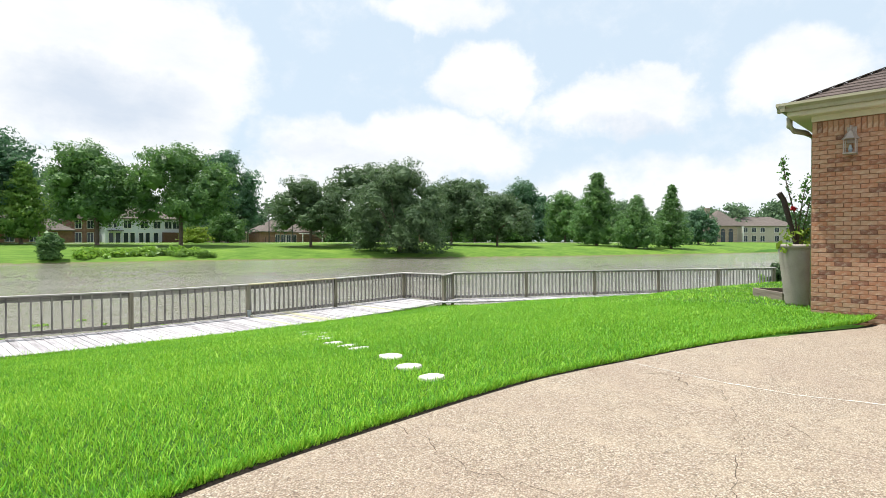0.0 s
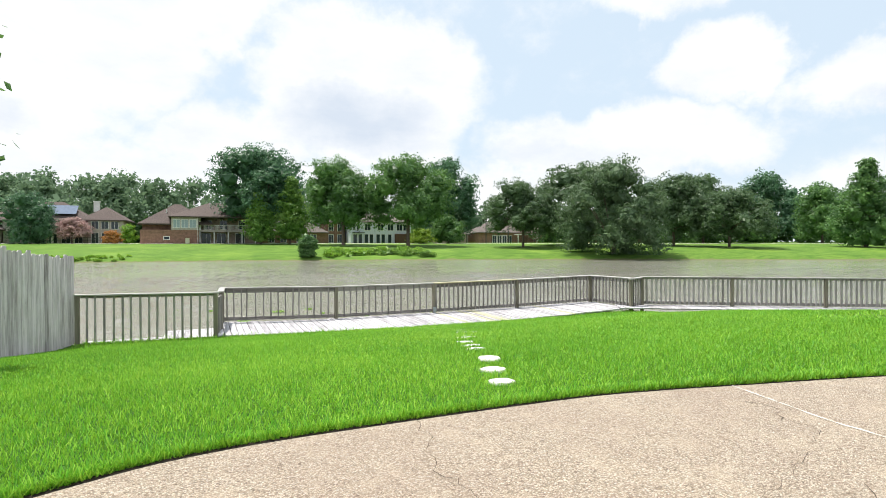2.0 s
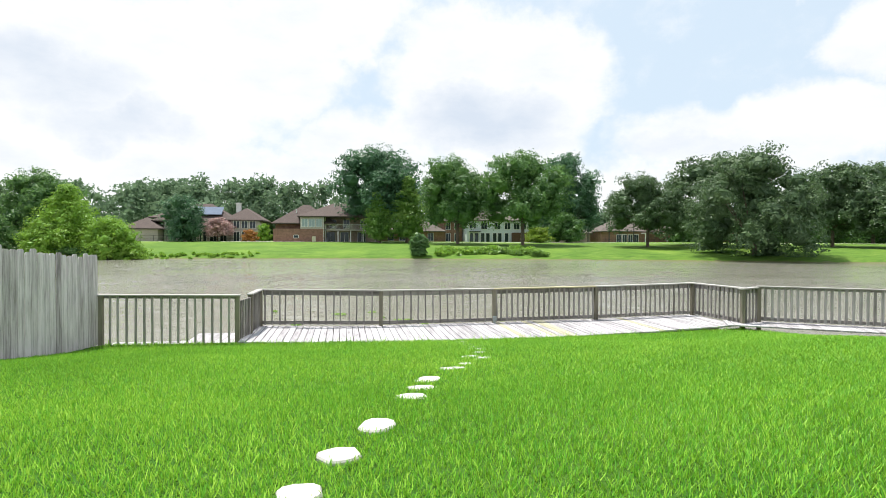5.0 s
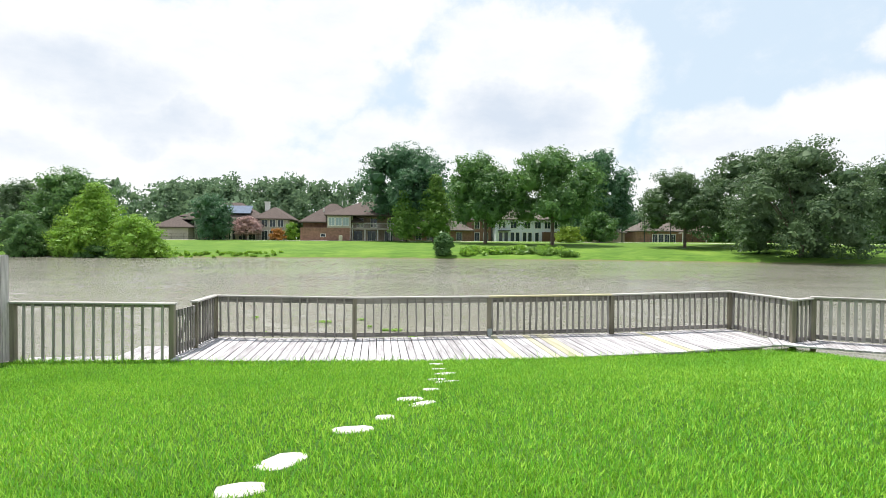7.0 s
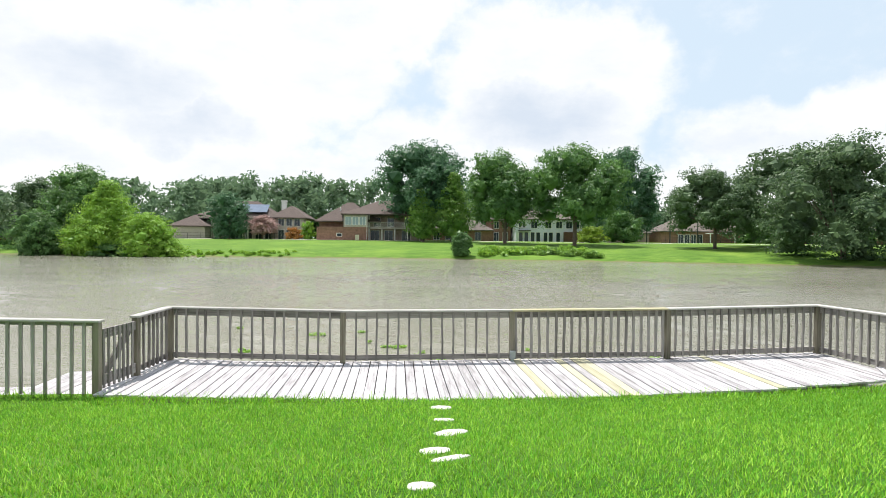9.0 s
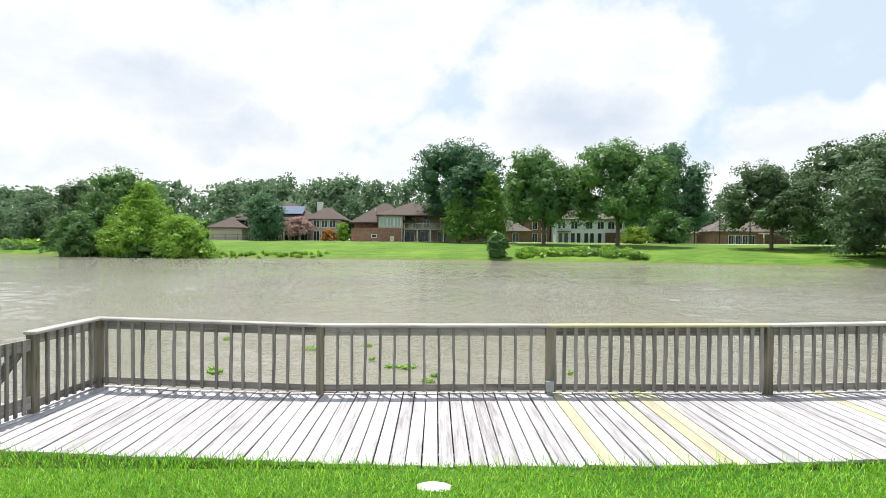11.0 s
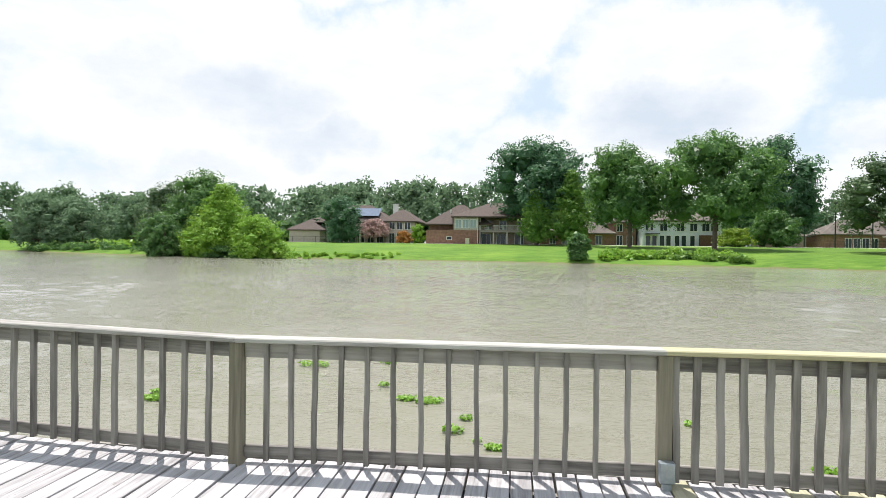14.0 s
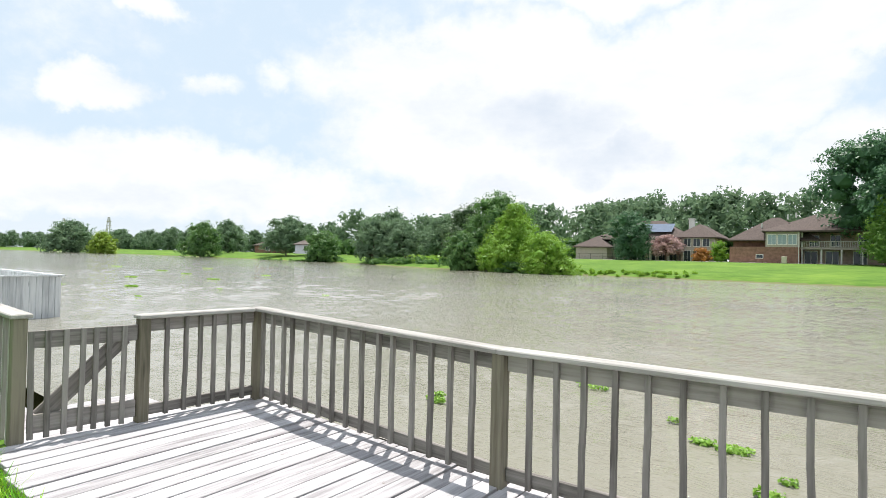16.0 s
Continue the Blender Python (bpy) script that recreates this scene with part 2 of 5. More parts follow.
def brick_build(g, co):
    r = g.n("ShaderNodeObjectInfo").outputs["Random"]
    c = g.ramp(r, [(0.0, (0.17, 0.085, 0.06)), (0.14, (0.28, 0.13, 0.085)), (0.22, (0.36, 0.165, 0.095)), (0.34, (0.40, 0.20, 0.12)), (0.6, (0.42, 0.235, 0.15)), (0.85, (0.43, 0.265, 0.175)), (1.0, (0.40, 0.18, 0.105))])
    n = g.noise(co, 14, 5, 0.65)
    c = g.mix(g.ramp(n, [(0.45, 0.0), (0.7, 0.55)]), c, (0.55, 0.44, 0.34))
    return c, g.noise(co, 60, 4), (0.5, 0.006)


brick_mat = material("brick", brick_build, 0.9, 0, 0.2)
far_brick = plain("far_brick", (0.30, 0.17, 0.125), 0.9, vary=0.25, scale=2)
tan_brick = plain("tan_brick", (0.40, 0.30, 0.25), 0.9, vary=0.2, scale=2)
roof_mat = plain("roof_shingle", (0.12, 0.092, 0.082), 0.9, vary=0.3, scale=5, bump=0.7)
roof_grey = plain("roof_shingle_grey", (0.16, 0.135, 0.12), 0.9, vary=0.25, scale=1.5)
cream = plain("cream_paint", (0.62, 0.56, 0.44), 0.6, vary=0.06)
gutter_mat = plain("gutter_paint", (0.34, 0.32, 0.22), 0.5, vary=0.1)
siding = plain("tan_siding", (0.48, 0.42, 0.37), 0.8, vary=0.1)
white_wall = plain("white_wall", (0.68, 0.70, 0.76), 0.7, vary=0.06)
white_trim = plain("white_trim", (0.78, 0.76, 0.72), 0.6, vary=0.05)
dark_glass = material("dark_window_glass", lambda g, co: ((0.035, 0.045, 0.055, 1), None, None), 0.08, 0, 0.5)
blind_glass = plain("window_with_blinds", (0.36, 0.43, 0.48), 0.3, vary=0.1)
solar = plain("solar_panel", (0.16, 0.20, 0.27), 0.95, vary=0.15)
pot_mat = plain("grey_resin_pot", (0.38, 0.335, 0.30), 0.7, vary=0.12, scale=4)
lantern_metal = plain("aged_lantern_metal", (0.42, 0.36, 0.33), 0.5, 0.3)
box_metal = plain("galvanised_box", (0.36, 0.40, 0.43), 0.4, 0.6)
bark = plain("bark", (0.17, 0.13, 0.10), 0.95, vary=0.3, scale=3, bump=0.8)
dead_wood = plain("dead_stem", (0.07, 0.055, 0.05), 0.95)
iron = plain("dark_metal", (0.05, 0.05, 0.05), 0.6)
red_petal = plain("red_petal", (0.6, 0.03, 0.05), 0.6)
planter_wood = weathered("planter_wood", (0.10, 0.085, 0.07), (0.26, 0.22, 0.18), axis=0)
rust = plain("brown_fence_wood", (0.14, 0.075, 0.055), 0.9)

LEAF = {
    "dark": leafy("leaf_dark", [(0.018, 0.05, 0.026), (0.046, 0.115, 0.055), (0.15, 0.29, 0.145)]),
    "oak": leafy("leaf_oak", [(0.02, 0.042, 0.018), (0.052, 0.10, 0.040), (0.17, 0.26, 0.115)]),
    "mid": leafy("leaf_mid", [(0.025, 0.065, 0.022), (0.062, 0.145, 0.042), (0.20, 0.36, 0.095)]),
    "fresh": leafy("leaf_fresh", [(0.03, 0.085, 0.02), (0.10, 0.21, 0.04), (0.30, 0.46, 0.09)]),
    "light": leafy("leaf_light", [(0.05, 0.12, 0.014), (0.15, 0.31, 0.03), (0.36, 0.54, 0.08)]),
    "yellow": leafy("leaf_yellow", [(0.10, 0.17, 0.02), (0.19, 0.30, 0.035), (0.33, 0.42, 0.06)]),
    "pink": leafy("leaf_pink", [(0.13, 0.11, 0.07), (0.36, 0.23, 0.20), (0.62, 0.44, 0.44)]),
    "orange": leafy("leaf_orange", [(0.16, 0.07, 0.02), (0.34, 0.14, 0.03), (0.42, 0.22, 0.06)]),
    "lily": leafy("leaf_lily", [(0.09, 0.22, 0.02), (0.19, 0.37, 0.045), (0.34, 0.50, 0.09)]),
    # distant foliage: aerial haze is painted into these paler, greyer greens
    "haze": leafy("leaf_far_hazed", [(0.075, 0.13, 0.068), (0.125, 0.20, 0.11), (0.20, 0.295, 0.165)], 0.85),
}


def water_material():
    m = bpy.data.materials.new("lake_water")
    m.use_nodes = True
    g = Nodes(m.node_tree)
    co = g.n("ShaderNodeTexCoord").outputs["Object"]
    turned = g.n("ShaderNodeMapping", Vector=co, Rotation=(0, 0, radians(-28)), Scale=(1.0, 2.6, 1.0)).outputs[0]
    a = g.noise(turned, 1.9, 4, 0.6)
    b = g.noise(turned, 7, 3, 0.5)
    c = g.noise(turned, 0.10, 2, 0.5)
    h = g.math("ADD", g.math("ADD", g.math("MULTIPLY", a, 0.6), g.math("MULTIPLY", b, 0.62)), g.math("MULTIPLY", g.noise(turned, 15, 2, 0.5), 0.24))
    calm = g.ramp(c, [(0.35, 0.45), (0.65, 1.0)])
    bump = g.n("ShaderNodeBump", Strength=1.0, Distance=0.062, Height=g.math("MULTIPLY", h, calm)).outputs[0]
    col = g.ramp(g.noise(co, 0.05, 3), [(0.35, (0.205, 0.195, 0.150)), (0.65, (0.245, 0.236, 0.196))])
    s = g.n("ShaderNodeBsdfPrincipled", Base_Color=col, Roughness=0.06, IOR=1.33, Specular_IOR_Level=0.5, Normal=bump)
    g.n("ShaderNodeOutputMaterial", Surface=s.outputs[0])
    return m


water_mat = water_material()


# ---- building helpers ----
def mesh_of(name, bm, mat, smooth=False):
    me = bpy.data.meshes.new(name)
    bm.normal_update()
    bm.to_mesh(me)
    bm.free()
    for m in (mat if isinstance(mat, (list, tuple)) else (mat,)):
        me.materials.append(m)
    if smooth:
        me.shade_smooth()
    return me


def link(name, me, parent=None, m=None, label=""):
    ob = new(name, me)
    if parent is not None:
        ob.parent = parent
    if m is not None:
        ob.matrix_basis = m
    if label:
        tagged(ob, label)
    return ob


def part(name, bm, mat, parent, label="", m=None, smooth=False):
    return link(name, mesh_of(name, bm, mat, smooth), parent, m, label)


def thing(name, label, category, group="", at=(0, 0, 0), turn=0, kind=""):
    ob = new(name)
    ob.empty_display_size = 0.2
    ob.matrix_basis = pose(*at, 0, 0, turn)
    return tagged(ob, label, category, group, kind)


def box(bm, x0, x1, y0, y1, z0, z1, bevel=0.0, m=None):
    r = bmesh.ops.create_cube(bm, size=1, matrix=Matrix.Translation(((x0 + x1) / 2, (y0 + y1) / 2, (z0 + z1) / 2)) @ Matrix.Diagonal((x1 - x0, y1 - y0, z1 - z0, 1)))
    vs = r["verts"]
    if bevel:
        es = list({e for v in vs for e in v.link_edges})
        b = bmesh.ops.bevel(bm, geom=es, offset=bevel, segments=1, affect="EDGES")
        vs = b["verts"]
    if m is not None:
        bmesh.ops.transform(bm, matrix=m, verts=list({v for v in vs}))
    return bm


def boxmesh(name, x0, x1, y0, y1, z0, z1, mat, bevel=0.0):
    return mesh_of(name, box(bmesh.new(), x0, x1, y0, y1, z0, z1, bevel), mat)


def polymesh(name, verts, faces, mat, smooth=False):
    me = bpy.data.meshes.new(name)
    me.from_pydata([tuple(v) for v in verts], [], faces)
    for m in (mat if isinstance(mat, (list, tuple)) else (mat,)):
        me.materials.append(m)
    if smooth:
        me.shade_smooth()
    return me


def tube(bm, pts, radii, seg=7):
    rings = []
    for i, p in enumerate(pts):
        p = Vector(p)
        d = (Vector(pts[min(i + 1, len(pts) - 1)]) - Vector(pts[max(i - 1, 0)])).normalized()
        u = d.cross(Vector((0.31, 0.95, 0.1)) if abs(d.z) > 0.5 else Vector((0, 0, 1))).normalized()
        v = d.cross(u)
        rings.append([bm.verts.new(p + (u * math.cos(k * math.tau / seg) + v * math.sin(k * math.tau / seg)) * radii[i]) for k in range(seg)])
    for a, b in zip(rings, rings[1:]):
        for k in range(seg):
            bm.faces.new((a[k], a[(k + 1) % seg], b[(k + 1) % seg], b[k]))
    bm.faces.new(rings[-1])
    bm.faces.new(rings[0][::-1])
    return bm


# ---- ground ----
NEAR = [(-400, 0.3), (12.0, 0.3), (12.9, -1.5), (15.2, -3.3), (20.2, -5.9), (24.6, -8.3), (45, -19), (400, -120)]
FAR = [(-3000, 130), (-360, 118), (-171, 97), (-97, 87), (-50, 66), (-22, 62), (8, 59.5), (30, 54), (48, 47.5), (60, 42), (75, 34), (129, 19), (400, -40), (3000, -400)]
NX, NY = np.array([p[0] for p in NEAR], float), np.array([p[1] for p in NEAR], float)
FX, FY = np.array([p[0] for p in FAR], float), np.array([p[1] for p in FAR], float)
HOUSE_X, HOUSE_Y = 8.95, -13.0
PATIO_Z = 1.06


def height(x, y):
    x, y = np.asarray(x, float), np.asarray(y, float)
    near_y, far_y = np.interp(x, NX, NY), np.interp(x, FX, FY)
    right = np.clip((x - 12) / 5, 0, 1)
    s = (near_y - y) * (1 - 0.12 * right)
    lift = 1 + 0.9 * np.clip((x - 9) / 6, 0, 1)
    near = np.interp(s, [0, 1.5, 1.85, 2.6, 3.0, 4.3, 6.2, 8.8, 10.8, 12.0, 12.8, 60, 500], [-1.3, -1.3, 0.0, 0.0, 0.03, 0.19, 0.47, 0.77, 0.98, 1.03, 1.04, 1.04, 1.6])
    near_r = np.interp(s, [0, 0.5, 0.9, 2.0, 3.5, 5.5, 9, 12, 500], [-1.3, -1.3, 0.03, 0.22, 0.62, 0.95, 1.02, 1.04, 1.04])
    near = near * (1 - right) + near_r * right
    f = y - far_y
    far = np.interp(f, [-3, 0, 1.2, 4, 14, 30, 45, 300, 3000], [-1.3, -0.35, 0.12, 0.45, 1.15, 1.7, 1.95, 2.1, 2.5])
    return np.where(y < near_y, near, np.where(f > -3, far, -1.3))


def h1(x, y):
    return float(height(x, y))


def axis_steps(core0, core1, step, mid0, mid1, mstep, far):
    a = list(np.arange(core0, core1, step))
    b = list(np.arange(core1, mid1, mstep))
    c = list(np.arange(mid0, core0, mstep))
    out0 = [mid0 - d for d in (10, 25, 60, 150, 400, far)][::-1]
    out1 = [mid1 + d for d in (10, 25, 60, 150, 400, far)]
    return np.array(sorted(set(np.round(out0 + c + a + b + out1, 3))))


gx = axis_steps(-7, 28, 0.35, -180, 220, 4.0, 2500)
gy = np.array(sorted(set(np.round(list(np.arange(-30, 1.6, 0.3)) + list(np.arange(1.6, 16, 4)) + list(np.arange(16, 110, 1.5)) + [-60, -150, -500, -2500, 120, 150, 200, 300, 500, 1000, 2500], 3))))
GX, GY = np.meshgrid(gx, gy)
GZ = height(GX, GY)
GZ = np.where((GX > 0.1) & (GX < 12.4) & (GY > -2.12) & (GY < 5), np.minimum(GZ, -0.25), GZ)
under_patio = (GX > -3.9) & (GX < 9.5) & (GY < -13.2)
GZ = np.where(under_patio, GZ - 0.12, GZ)
nxn, nyn = len(gx), len(gy)
idx = np.arange(nxn * nyn).reshape(nyn, nxn)
quads = np.stack([idx[:-1, :-1], idx[:-1, 1:], idx[1:, 1:], idx[1:, :-1]], -1).reshape(-1, 4)
ground = link("ground", polymesh("ground", np.stack([GX, GY, GZ], -1).reshape(-1, 3).tolist(), quads.tolist(), lawn, True))
tagged(ground, "green lawn sloping to the lake, with a grassy levee on the far shore", "lawn", kind="structure")

WATER_Z = -0.3
wx = np.array(sorted(set(np.round(np.concatenate([np.arange(-12, 17, 0.17), np.arange(-60, -12, 0.6), np.arange(17, 75, 0.6), NX, FX, np.linspace(-400, 400, 41)]), 3))))
wt = np.concatenate([np.arange(0, 14, 0.15), np.arange(14, 30, 0.32), np.arange(30, 66, 0.6)])
wn, wf = np.interp(wx, NX, NY) - 1.0, np.interp(wx, FX, FY) + 1.0
span = np.maximum(wf - wn, 1.0)
frac = wt / wt[-1]
WXG = np.repeat(wx[None], len(wt), 0)
WYG = wn[None] + frac[:, None] * span[None]
rw = np.random.RandomState(8)
WZG = np.zeros_like(WXG)
for lam in list(rw.uniform(0.35, 0.6, 9)) + list(rw.uniform(0.6, 1.3, 8)):
    th = radians(rw.normal(62, 20))
    ph = rw.uniform(0, math.tau)
    WZG += lam * (0.0085 if lam < 0.6 else 0.0042) * np.sin((WXG * math.cos(th) + WYG * math.sin(th)) * math.tau / lam + ph + 1.5 * np.sin(WXG * 0.21 + WYG * 0.13 + ph))
gust = 0.65 + 0.35 * np.sin(WXG * 0.19 + 1.3 * np.sin(WYG * 0.11)) * np.cos(WYG * 0.17 + 0.5)
fade = np.clip((wf[None] - WYG) / 3, 0, 1) * np.clip(1.2 - np.abs(WXG - 5) / 75, 0, 1)
WZG = WZG * gust * fade + WATER_Z
nw = len(wx)
wi = np.arange(nw * len(wt)).reshape(len(wt), nw)
wq = np.stack([wi[:-1, :-1], wi[:-1, 1:], wi[1:, 1:], wi[1:, :-1]], -1).reshape(-1, 4)
water = link("water", polymesh("water", np.stack([WXG, WYG, WZG], -1).reshape(-1, 3).tolist(), wq.tolist(), water_mat, True))
tagged(water, "rippled olive-brown lake water", "lake", kind="structure")


# pale path along the crown of the far bank
px_ = np.arange(-150.0, 150.0, 4.0)
pv = []
for f0 in (37.0, 38.6):
    py_ = np.interp(px_, FX, FY) + f0
    pv += [(a, b, float(c) + 0.05) for a, b, c in zip(px_, py_, height(px_, py_))]
m0 = len(px_)
far_path = link("path", polymesh("path", pv, [(i, i + 1, i + 1 + m0, i + m0) for i in range(m0 - 1)], joint_mat))
tagged(far_path, "pale concrete path along the crown of the far bank", "path", kind="structure")

# ---- patio ----
EDGE = [(-6.5, -20.0), (-4.6, -16.6), (-3.4, -14.6), (-2.4, -13.5), (-0.9, -12.70), (-0.2, -12.46), (0.8, -12.39), (2.2, -12.38), (2.95, -12.46), (3.7, -12.60), (5.1, -12.88), (6.6, -13.3), (7.6, -13.6), (8.3, -13.8), (8.94, -13.86)]


def smooth_line(pts, k=8):
    out = []
    for i in range(len(pts) - 1):
        p0, p1, p2, p3 = (Vector((*pts[max(0, min(len(pts) - 1, i + d))], 0)) for d in (-1, 0, 1, 2))
        for j in range(k):
            t = j / k
            out.append(0.5 * ((2 * p1) + (p2 - p0) * t + (2 * p0 - 5 * p1 + 4 * p2 - p3) * t * t + (3 * p1 - p0 - 3 * p2 + p3) * t ** 3))
    return out + [Vector((*pts[-1], 0))]


edge = smooth_line(EDGE)


def patio_z(x, y):
    return PATIO_Z - 0.10 * max(0.0, min(1.0, (x - 5.5) / 3.4))


bm = bmesh.new()
top = [bm.verts.new((p.x, p.y, patio_z(p.x, p.y))) for p in edge]
back = [bm.verts.new((p.x, -26, patio_z(p.x, -26))) for p in edge]
low = [bm.verts.new((p.x, p.y, patio_z(p.x, p.y) - 0.13)) for p in edge]
for i in range(len(edge) - 1):
    bm.faces.new((back[i], back[i + 1], top[i + 1], top[i]))
    bm.faces.new((top[i], top[i + 1], low[i + 1], low[i]))
patio = link("pavement", mesh_of("pavement", bm, patio_mat))
tagged(patio, "pinkish exposed aggregate patio slab with a curved edge", "patio", kind="structure")

# a bare strip of soil shows between slab and lawn
bm = bmesh.new()
rows = []
for i, p in enumerate(edge):
    d = (edge[min(i + 1, len(edge) - 1)] - edge[max(i - 1, 0)]).normalized()
    nrm = Vector((-d.y, d.x, 0))
    z = patio_z(p.x, p.y)
    rows.append([bm.verts.new((*(p + nrm * o).xy, z + dz)) for o, dz in ((0.0, -0.016), (0.02, -0.016), (0.06, -0.013), (0.12, -0.013))])
for a, b in zip(rows, rows[1:]):
    for k in range(3):
        bm.faces.new((a[k], b[k], b[k + 1], a[k + 1]))
tagged(link("soil_edge", mesh_of("soil_edge", bm, soil, True)), "strip of dark bare soil along the patio edge", "soil", kind="structure")

rnd = random.Random(5)


def crack(name, pts, width, mat, jitter=0.03, label=""):
    line = []
    for a, b in zip(pts, pts[1:]):
        n = max(2, int(math.dist(a, b) / 0.06))
        for i in range(n):
            t = i / n
            line.append(Vector((a[0] + (b[0] - a[0]) * t + rnd.uniform(-jitter, jitter), a[1] + (b[1] - a[1]) * t + rnd.uniform(-jitter, jitter), 0)))
    line.append(Vector((*pts[-1], 0)))
    bm = bmesh.new()
    prev = None
    for i, p in enumerate(line):
        d = (line[min(i + 1, len(line) - 1)] - line[max(i - 1, 0)]).normalized()
        nrm = Vector((-d.y, d.x, 0)) * width * rnd.uniform(0.3, 1.2) / 2
        z = patio_z(p.x, p.y) + 0.004
        cur = (bm.verts.new((p.x + nrm.x, p.y + nrm.y, z)), bm.verts.new((p.x - nrm.x, p.y - nrm.y, z)))
        if prev:
            bm.faces.new((prev[0], cur[0], cur[1], prev[1]))
        prev = cur
    tagged(link(name, mesh_of(name, bm, mat)), label, "crack", kind="structure")


CR = "thin jagged crack running across the patio slab"
crack("crack", [(1.0, -12.4), (0.96, -12.7), (0.83, -13.1), (0.9, -13.5), (0.75, -14.2)], 0.0045, crack_mat, label=CR)
crack("crack", [(3.2, -13.2), (3.2, -13.5), (2.75, -13.75), (2.36, -13.9), (1.42, -14.15), (0.6, -14.5)], 0.0045, crack_mat, label=CR)
crack("crack", [(3.3, -12.9), (3.35, -13.1), (3.15, -13.3)], 0.009, crack_mat, label=CR)
crack("crack", [(2.6, -14.1), (2.35, -14.3), (2.3, -14.6)], 0.0045, crack_mat, label=CR)
crack("joint", [(3.6, -12.58), (3.42, -13.4), (3.4, -13.95), (3.55, -14.45), (3.7, -16)], 0.022, joint_mat, 0.006, "pale mortar joint across the patio slab")

# ---- stepping stones ----
# centre, half length, half width, turn in degrees
STONES = [(2.02, -11.68, .115, .10, 0), (2.20, -11.21, .12, .125, 20), (2.44, -10.67, .115, .15, -30), (2.79, -9.68, .13, .15, -25), (2.93, -9.26, .14, .13, 15), (3.08, -8.74, .13, .20, -20), (3.49, -7.94, .17, .12, 8), (3.74, -7.51, .09, .10, 0), (4.02, -6.62, .15, .115, 10), (4.13, -6.90, .19, .075, 47),
          (4.29, -6.03, .11, .08, 5), (4.57, -5.30, .19, .065, 35), (4.46, -5.02, .15, .11, 25), (4.68, -4.26, .20, .13, 40), (4.66, -3.6, .12, .08, -15), (4.69, -2.84, .15, .12, -10)]
for i, (x, y, a, b, turn) in enumerate(STONES):
    bm = bmesh.new()
    n = 13
    c0, s0 = math.cos(radians(turn)), math.sin(radians(turn))
    shape = []
    for k in range(n):
        u, v = math.cos(k * math.tau / n), math.sin(k * math.tau / n)
        q = (abs(u) ** 3.2 + abs(v) ** 3.2) ** (-1 / 3.2) * rnd.uniform(0.86, 1.06)
        shape.append((a * u * q, b * v * q))
    rings = []
    for q, z in ((1.0, -0.03), (1.0, 0.012 if i < 3 else 0.004), (0.93, 0.024 if i < 3 else 0.011)):
        rings.append([bm.verts.new((x + q * (u * c0 - v * s0), y + q * (u * s0 + v * c0), h1(x + u * c0 - v * s0, y + u * s0 + v * c0) + z)) for u, v in shape])
    for r0, r1 in zip(rings, rings[1:]):
        for k in range(n):
            bm.faces.new((r0[k], r0[(k + 1) % n], r1[(k + 1) % n], r1[k]))
    bm.faces.new(rings[-1])
    ob = link("stepping_stone", mesh_of("stepping_stone", bm, stone_mat))
    tagged(ob, "irregular pale flat stepping stone sunk in the lawn", "stepping stone", "stepping stones to the deck")

# ---- deck ----
L0, P1, P2, P3, R0 = (0.15, 0.19), (3.17, 0.0), (6.22, 0.10), (9.1, -0.06), (12.12, 0.03)
G1, G0, FE = (0.09, -0.94), (-0.04, -1.81), (-2.80, -1.66)
Q0, Q1 = (12.2, -1.9), (12.82, -1.72)
RAILEND = (24.6, -8.6)


def deck_z(x, y=0):
    return 0.045 * max(0, 1 - x / 1.5) + 0.1 * max(0.0, min(1.0, (x - 6.5) / 5.5))


deck = thing("deck", "weathered grey timber deck at the water's edge with gaps between its boards", "deck", kind="structure")
NEAREDGE = [(-0.2, -1.98), (1.0, -2.05), (2.0, -2.1), (4.5, -2.3), (7.0, -2.3), (9.5, -2.2), (11.55, -1.95), (12.3, -1.85)]


def rail_y_at(x):
    return float(np.interp(x, [L0[0], P1[0], P2[0], P3[0], R0[0]], [L0[1], P1[1], P2[1], P3[1], R0[1]]))


x = 0.071
k = 0
BW = 0.1405
board_meshes = [boxmesh("board", -BW / 2, BW / 2, -1.2, 1.2, -0.035, 0.0, deck_y, 0.004) for _ in range(1)]
board_new = boxmesh("board", -BW / 2, BW / 2, -1.2, 1.2, -0.035, 0.0, deck_new, 0.004)
YELLOW = {41, 46, 48, 49, 64}
while x < 12.2:
    y0 = float(np.interp(x, [p[0] for p in NEAREDGE], [p[1] for p in NEAREDGE])) + rnd.uniform(-0.02, 0.02)
    y1 = rail_y_at(x) + 0.10
    ob = link("board", board_new if k in YELLOW else board_meshes[0], deck,
              Matrix.Translation((x, (y0 + y1) / 2, deck_z(x) + rnd.uniform(-0.003, 0.003))) @ pose(0, 0, 0, rnd.uniform(-0.15, 0.15), rnd.uniform(-0.8, 0.8), rnd.uniform(-0.2, 0.2)) @ Matrix.Diagonal((rnd.uniform(0.97, 1.02), (y1 - y0) / 2.4, 1, 1)))
    if k in YELLOW:
        tagged(ob, "newer yellowish treated board")
    x += 0.1525
    k += 1
link("joist", boxmesh("joist", 0.0, 12.2, -1.95, -1.90, -0.30, -0.045, rail_x), deck)
link("joist", boxmesh("joist", 0.0, 12.2, -0.10, -0.05, -0.30, -0.045, rail_x), deck)
link("joist", boxmesh("joist", 0.0, 12.2, -1.0, -0.95, -0.30, -0.045, rail_x), deck)
